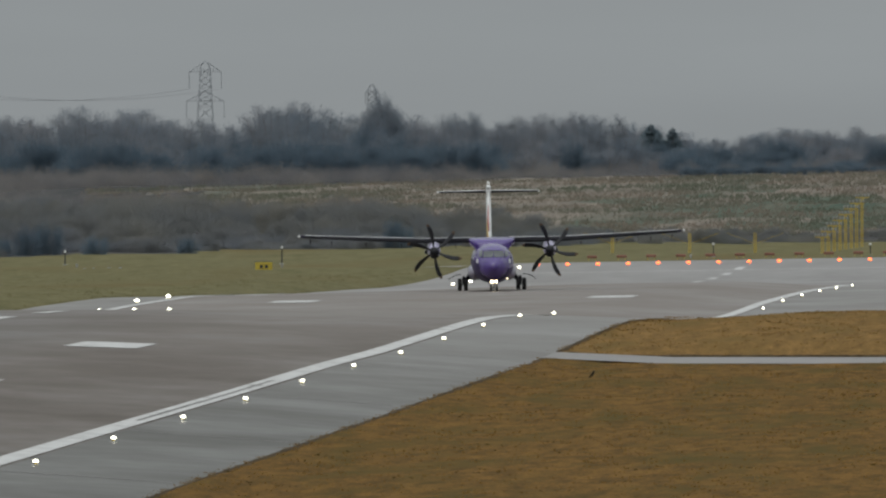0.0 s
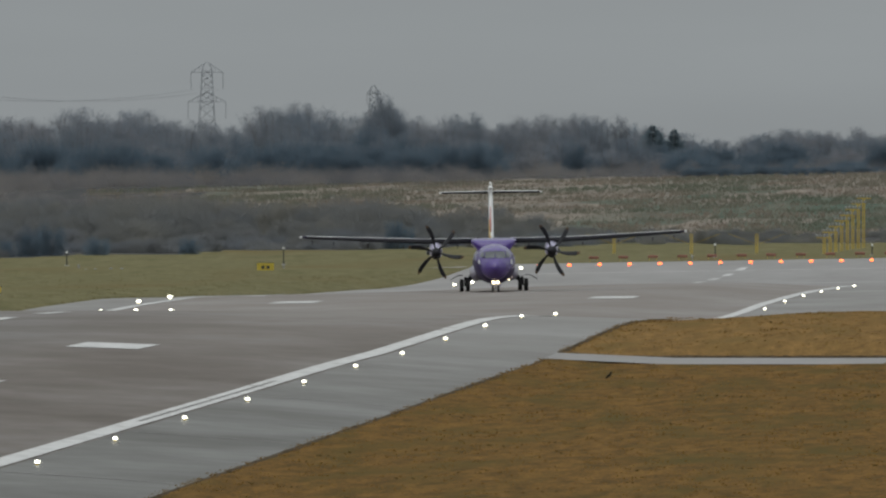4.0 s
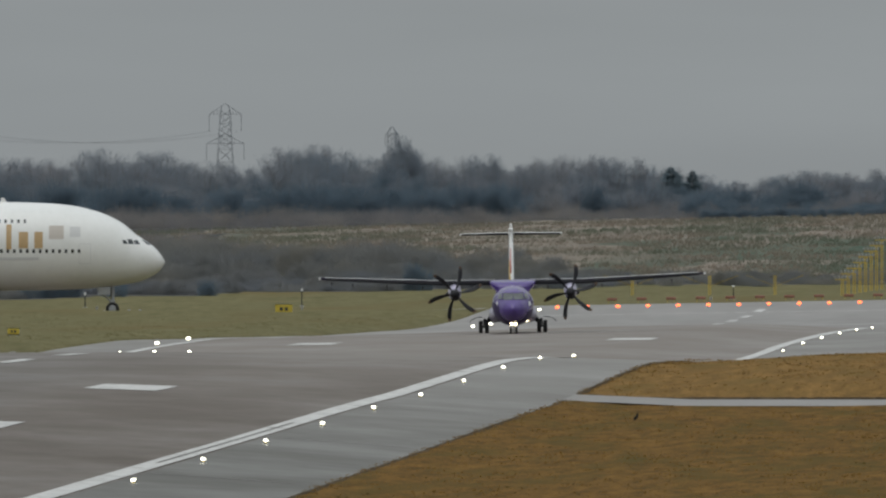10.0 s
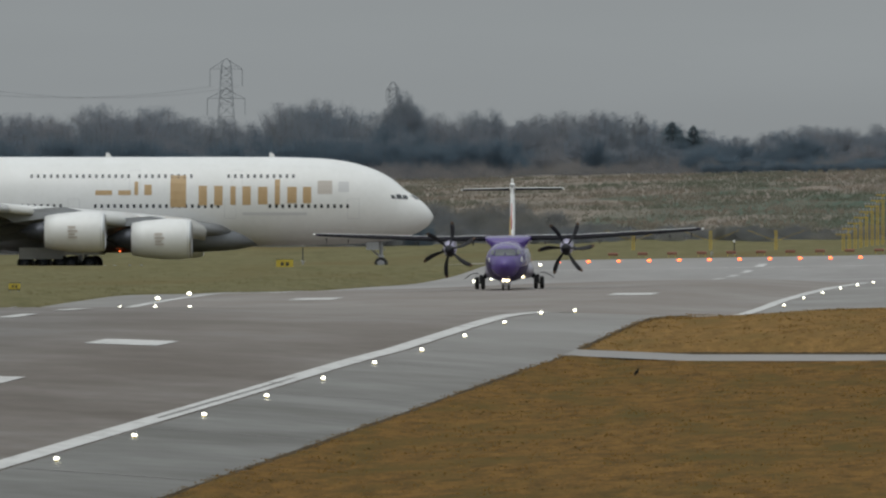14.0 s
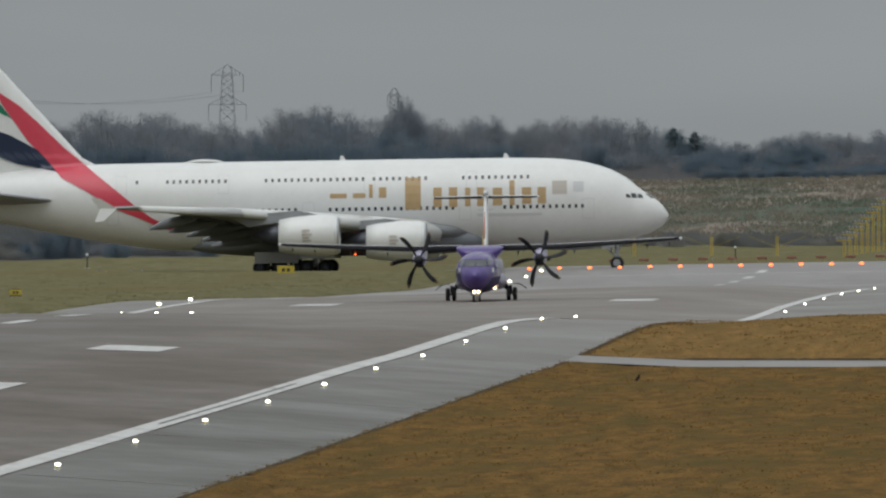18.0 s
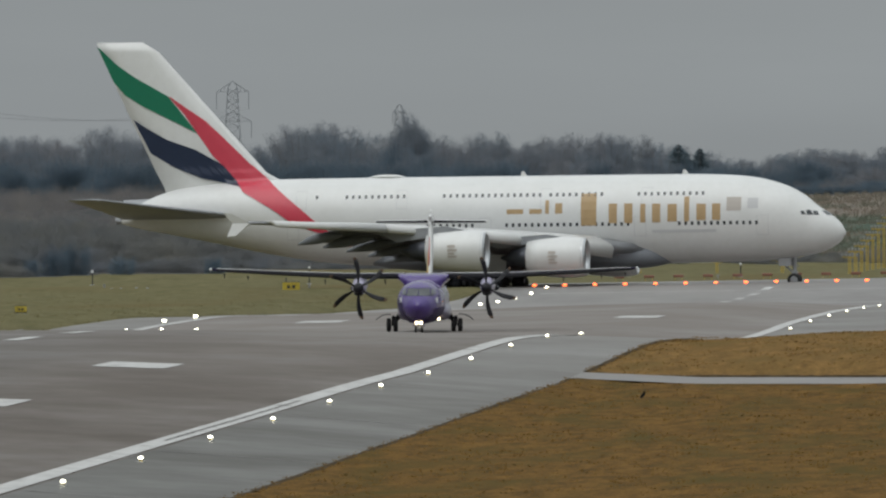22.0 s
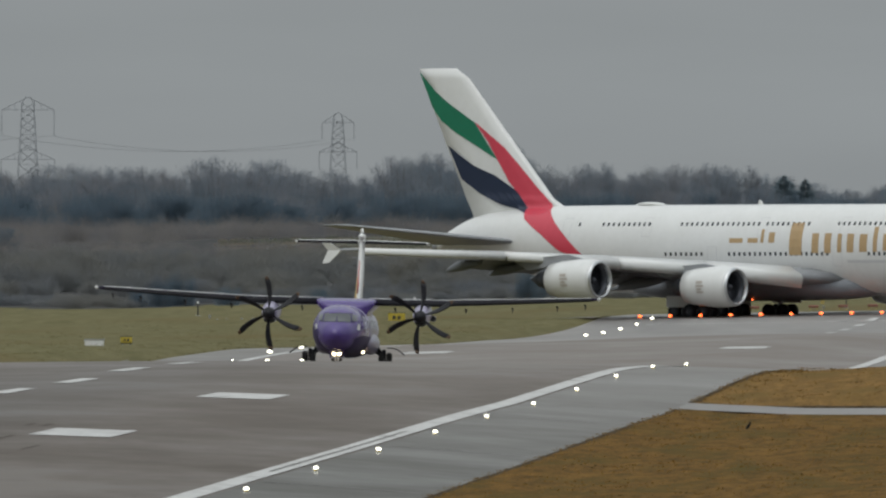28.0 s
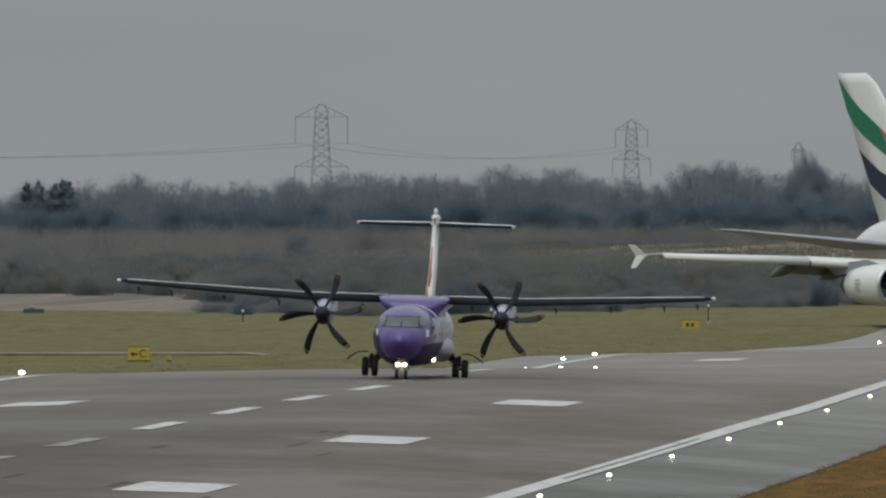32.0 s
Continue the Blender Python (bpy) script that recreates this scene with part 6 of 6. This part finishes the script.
        for bs, y in (((32.7, 34.5), 6.2), ((35.7, 37.4, 39.1), 2.6)):
            for b in bs:
                for o in (-0.68, 0.68):
                    wheels.append(wheel(jet, "main_wheel", (X(b), s * y + o, 0.71), 0.71, 0.52, rim="engine_dark"))
        part("belly_lamp", spin([(-0.07, 0.08), (0.0, 0.09), (0.07, 0.03)], 8, "z"), M["lamp_red"], jet, at=(X(30.0), s * 2.9, 1.85))
    return tagged(jet, "white double-deck four-engined jet with red-green-black fin", "aircraft"), wheels


# livery shapes of the jet, in metres behind its nose and above the ground
GREEN_UP = ((72.6, 24.0), (70.7, 22.2), (69.0, 21.0), (65.7, 19.1))
GREEN_LOW = ((72.6, 23.9), (71.1, 20.6), (70.0, 19.3), (68.3, 18.2), (65.9, 17.0), (62.9, 15.5))
NAVY_UP = ((69.2, 16.9), (67.8, 16.0), (65.9, 14.9), (63.1, 13.9), (60.4, 12.4))
NAVY_LOW = ((69.1, 16.7), (67.5, 13.6), (65.2, 12.2), (62.4, 11.1), (60.0, 10.6), (58.6, 10.3))
RED_LOW = ((65.6, 19.0), (64.1, 17.3), (62.9, 15.5), (61.4, 13.3), (59.7, 11.6), (58.1, 9.7), (55.3, 8.1), (53.3, 6.7), (50.5, 5.6), (48.4, 4.6))
RED_UP = ((65.6, 19.1), (62.1, 16.7), (60.0, 14.7), (57.9, 12.6), (55.4, 10.5), (52.6, 8.2), (51.2, 7.0), (49.5, 5.7), (47.4, 4.6), (46.6, 4.2))
LIVERY_BARS = ((23.6, 25.1, 6.1, 9.2), (21.6, 22.4, 6.3, 8.2), (20.1, 20.9, 6.3, 8.2), (18.85, 19.35, 6.35, 8.15), (17.4, 18.2, 6.35, 8.15), (15.8, 16.7, 6.4, 8.1), (14.6, 15.1, 6.4, 8.8), (13.0, 13.9, 6.5, 8.1), (11.6, 12.4, 6.5, 8.1),
               (30.7, 32.3, 7.3, 7.75), (28.9, 30.1, 7.3, 7.75), (28.2, 28.55, 7.3, 8.6), (26.9, 27.6, 7.3, 8.3))

airliner = turboprop_airliner()
jet, jet_wheels = jet_airliner()


# ---- bird ----
def crow():
    bird = new("crow")
    part("body", hull(smooth_stations([(0.17, 0.17, 0.2, 0.02), (0.08, 0.11, 0.22, 0.06), (-0.06, 0.09, 0.2, 0.065), (-0.17, 0.1, 0.14, 0.03)], 3), 12), M["feather"], bird, smooth=True)
    part("head", spin([(-0.05, 0.02), (-0.02, 0.045), (0.03, 0.045), (0.06, 0.02)], 10, "x"), M["feather"], bird, at=(0.16, 0, 0.24))
    part("beak", tube((0.2, 0, 0.24), (0.29, 0, 0.225), 0.018, 0.004, 6), M["black"], bird)
    part("tail", box(-0.32, -0.035, 0.1, -0.15, 0.035, 0.125), M["feather"], bird)
    for s in (-1, 1):
        part("leg", tube((0.0, s * 0.03, 0.0), (0.0, s * 0.03, 0.11), 0.009, n=5), M["black"], bird)
        part("wing", hull([(0.08, 0.14, 0.2, 0.012), (-0.05, 0.11, 0.2, 0.018), (-0.24, 0.11, 0.14, 0.01)], 8), M["feather"], bird, at=(0, s * 0.06, 0))
    return tagged(bird, "black crow standing on ochre grass", "bird")


bird = crow()
for piece in bird.children:
    if not piece.name.startswith("leg"):
        piece.data.transform(Matrix.Translation(-piece.location) @ Matrix.Translation((0, 0, 0.15)) @ Matrix.Rotation(radians(-42), 4, "Y") @ Matrix.Translation((0, 0, -0.13)) @ Matrix.Translation(piece.location))
    piece.data.transform(Matrix.Diagonal((0.8, 0.95, 0.62, 1)))
    piece.location = (piece.location.x * 0.8, piece.location.y * 0.95, piece.location.z * 0.62)


# ---- what moves ----
def motions():
    # the turboprop: seconds, place of its nose gear, turn off the runway's line, lean
    rows = []
    for t, x, y, off, lean in (
        (0, -65.1, 1495.0, 3.2, 0.92), (6, -65.1, 1495.0, 3.1, 0.89), (9, -65.1, 1495.0, 2.95, 0.87), (11, -65.1, 1493.3, 2.5, 0.86), (12, -65.1, 1491.2, 2.3, 0.86),
        (13, -65.1, 1488.3, 1.8, 0.85), (13.5, -65.1, 1485.0, 1.45, 0.86), (14, -65.1, 1480.8, 1.18, 0.87), (14.5, -65.1, 1478.2, 1.05, 0.88), (16.5, -65.1, 1458.1, 0.91, 0.91),
        (17, -65.1, 1452.9, 0.88, 0.92), (18, -65.1, 1434.4, 0.85, 0.93), (19, -65.1, 1418.5, 1.2, 0.95), (20, -65.1, 1399.2, 1.23, 0.72), (21, -65.1, 1375.0, 1.03, 0.5),
        (22, -65.1, 1347.3, 0.89, 0.21), (23, -65.1, 1313.8, 0.92, -0.07), (24, -65.1, 1279.4, 1.3, -0.36), (24.5, -65.1, 1264.7, 1.26, -0.49), (26.5, -65.0, 1196.1, 0.88, -1.01),
        (27, -64.9, 1173.6, 0.69, -1.14), (28, -65.08, 1139.8, 0.35, -1.4), (28.5, -65.1, 1117.8, 0.78, -1.4), (29, -65.13, 1095.7, 1.08, -1.4), (30, -65.12, 1051.5, 1.27, -1.4),
        (31, -65.18, 1006.9, 1.03, -1.6), (31.5, -65.17, 984.0, 0.85, -1.7), (32, -65.16, 961.0, 0.56, -1.8),
    ):
        ym = y + 10.8
        zm, zn = gz(-65, ym), gz(-65, y)
        rows.append((t, pose(x - 10.8 * math.sin(radians(off)), ym, zm, lean, -math.degrees(math.atan2(zn - zm, 10.8)), -90 + off)))
    walk(airliner, rows)
    # its propellers turn six blades a second apart from their slow beat
    for prop, beat in zip([o for o in airliner.children if o.name.startswith("propeller")], (((0, 4), (1, -6), (2, -25), (3, 5), (6, 18), (7, -8), (8, -3), (9, -15), (10, -22), (11, -13), (12, -17), (13, -17), (14, -16), (17, -27), (18, -32), (19, -22), (20, -22), (21, -18), (22, -3), (23, 6), (24, 16), (27, -7), (28, -5), (29, -1), (30, 18), (31, 18), (32, 30)),
                          ((0, 10), (1, -7), (2, -27), (3, -50), (6, -37), (7, -66), (8, -67), (9, -81), (10, -82), (11, -68), (12, -88), (13, -96), (14, -96), (17, -84), (18, -86), (19, -83), (20, -70), (21, -67), (22, -60), (23, -53), (24, -48), (27, -72), (28, -73), (29, -54), (30, -43), (31, -40), (32, -35)))):
        turns = []
        for k in range(321):
            t = k / 10
            slow = float(np.interp(t, [b[0] for b in beat], [b[1] for b in beat]))
            turns.append((t, Matrix.Translation(prop.location) @ Matrix.Rotation(radians(slow + 6.5 + 60 * k), 4, "X")))
        walk(prop, turns)
    # the jet: seconds, place of its main gear, pitch, heading
    jet_way = (
        (0, -228.7, 2078.0, -0.24, 0.0, 3.78), (4, -201.6, 2078.0, -0.24, 0.0, 3.04), (8, -174.6, 2078.0, -0.24, 0.0, 2.3), (9, -167.8, 2078.0, -0.24, 0.0, 2.12),
        (10, -160.8, 2078.0, -0.24, 0.0, 1.93), (11, -154.1, 2078.0, -0.24, 0.0, 1.74), (12, -147.5, 2078.0, -0.24, 0.0, 1.56), (13, -141.0, 2078.0, -0.24, 0.0, 1.38),
        (14, -134.8, 2078.0, -0.24, 0.0, 1.21), (14.5, -131.8, 2078.0, -0.24, 0.0, 1.13), (16.5, -120.0, 2078.0, -0.19, 0.77, 0.81), (17, -117.3, 2078.0, -0.14, 0.8, 0.73),
        (18, -112.0, 2078.0, -0.04, 0.86, 0.34), (19, -107.0, 2078.0, 0.01, 0.9, -0.05), (20, -102.6, 2078.0, 0.01, 0.62, -0.97), (21, -98.5, 2077.8, 0.03, 0.66, -3.28),
        (22, -94.9, 2077.5, 0.08, 0.66, -7.18), (23, -91.97, 2077.0, 0.25, 0.6, -12.26), (24, -89.38, 2076.5, 0.29, 0.52, -17.53), (26.5, -83.85, 2073.0, 0.28, 0.2, -29.68),
        (28, -81.05, 2070.5, 0.32, 0.15, -35.46), (30, -78.1, 2067.0, 0.5, 0.22, -43.34), (32, -75.2, 2063.0, 0.52, 0.1, -49.91),
    )
    way, last = [0.0], None
    for t, x, y, z, pitch, yaw in jet_way:
        if last:
            way.append(way[-1] + math.hypot(x - last[0], y - last[1]))
        last = (x, y)
    walk(jet, [(t, pose(x, y, z, 0, -pitch, yaw)) for t, x, y, z, pitch, yaw in jet_way])
    times = [r[0] for r in jet_way]
    for w in jet_wheels:
        r = w.location.z
        walk(w, [(k / 10, Matrix.Translation(w.location) @ Matrix.Rotation(float(np.interp(k / 10, times, way)) / r, 4, "Y")) for k in range(321)])
    # the crow hops over the grass and then stays
    hop = lambda x0: ((x0 - 2528.0) / FOCAL * 874, 874.0)
    rows = []
    for t, x0 in ((0, 1048), (1.5, 1062), (3, 1072), (6, 1080), (9, 1091), (13, 1090), (32, 1090)):
        x, y = hop(x0)
        rows.append((t, pose(x, y, gz(x, y) + 0.1, 0, 0, 25 if t < 9 else 52)))
    walk(bird, rows)


motions()
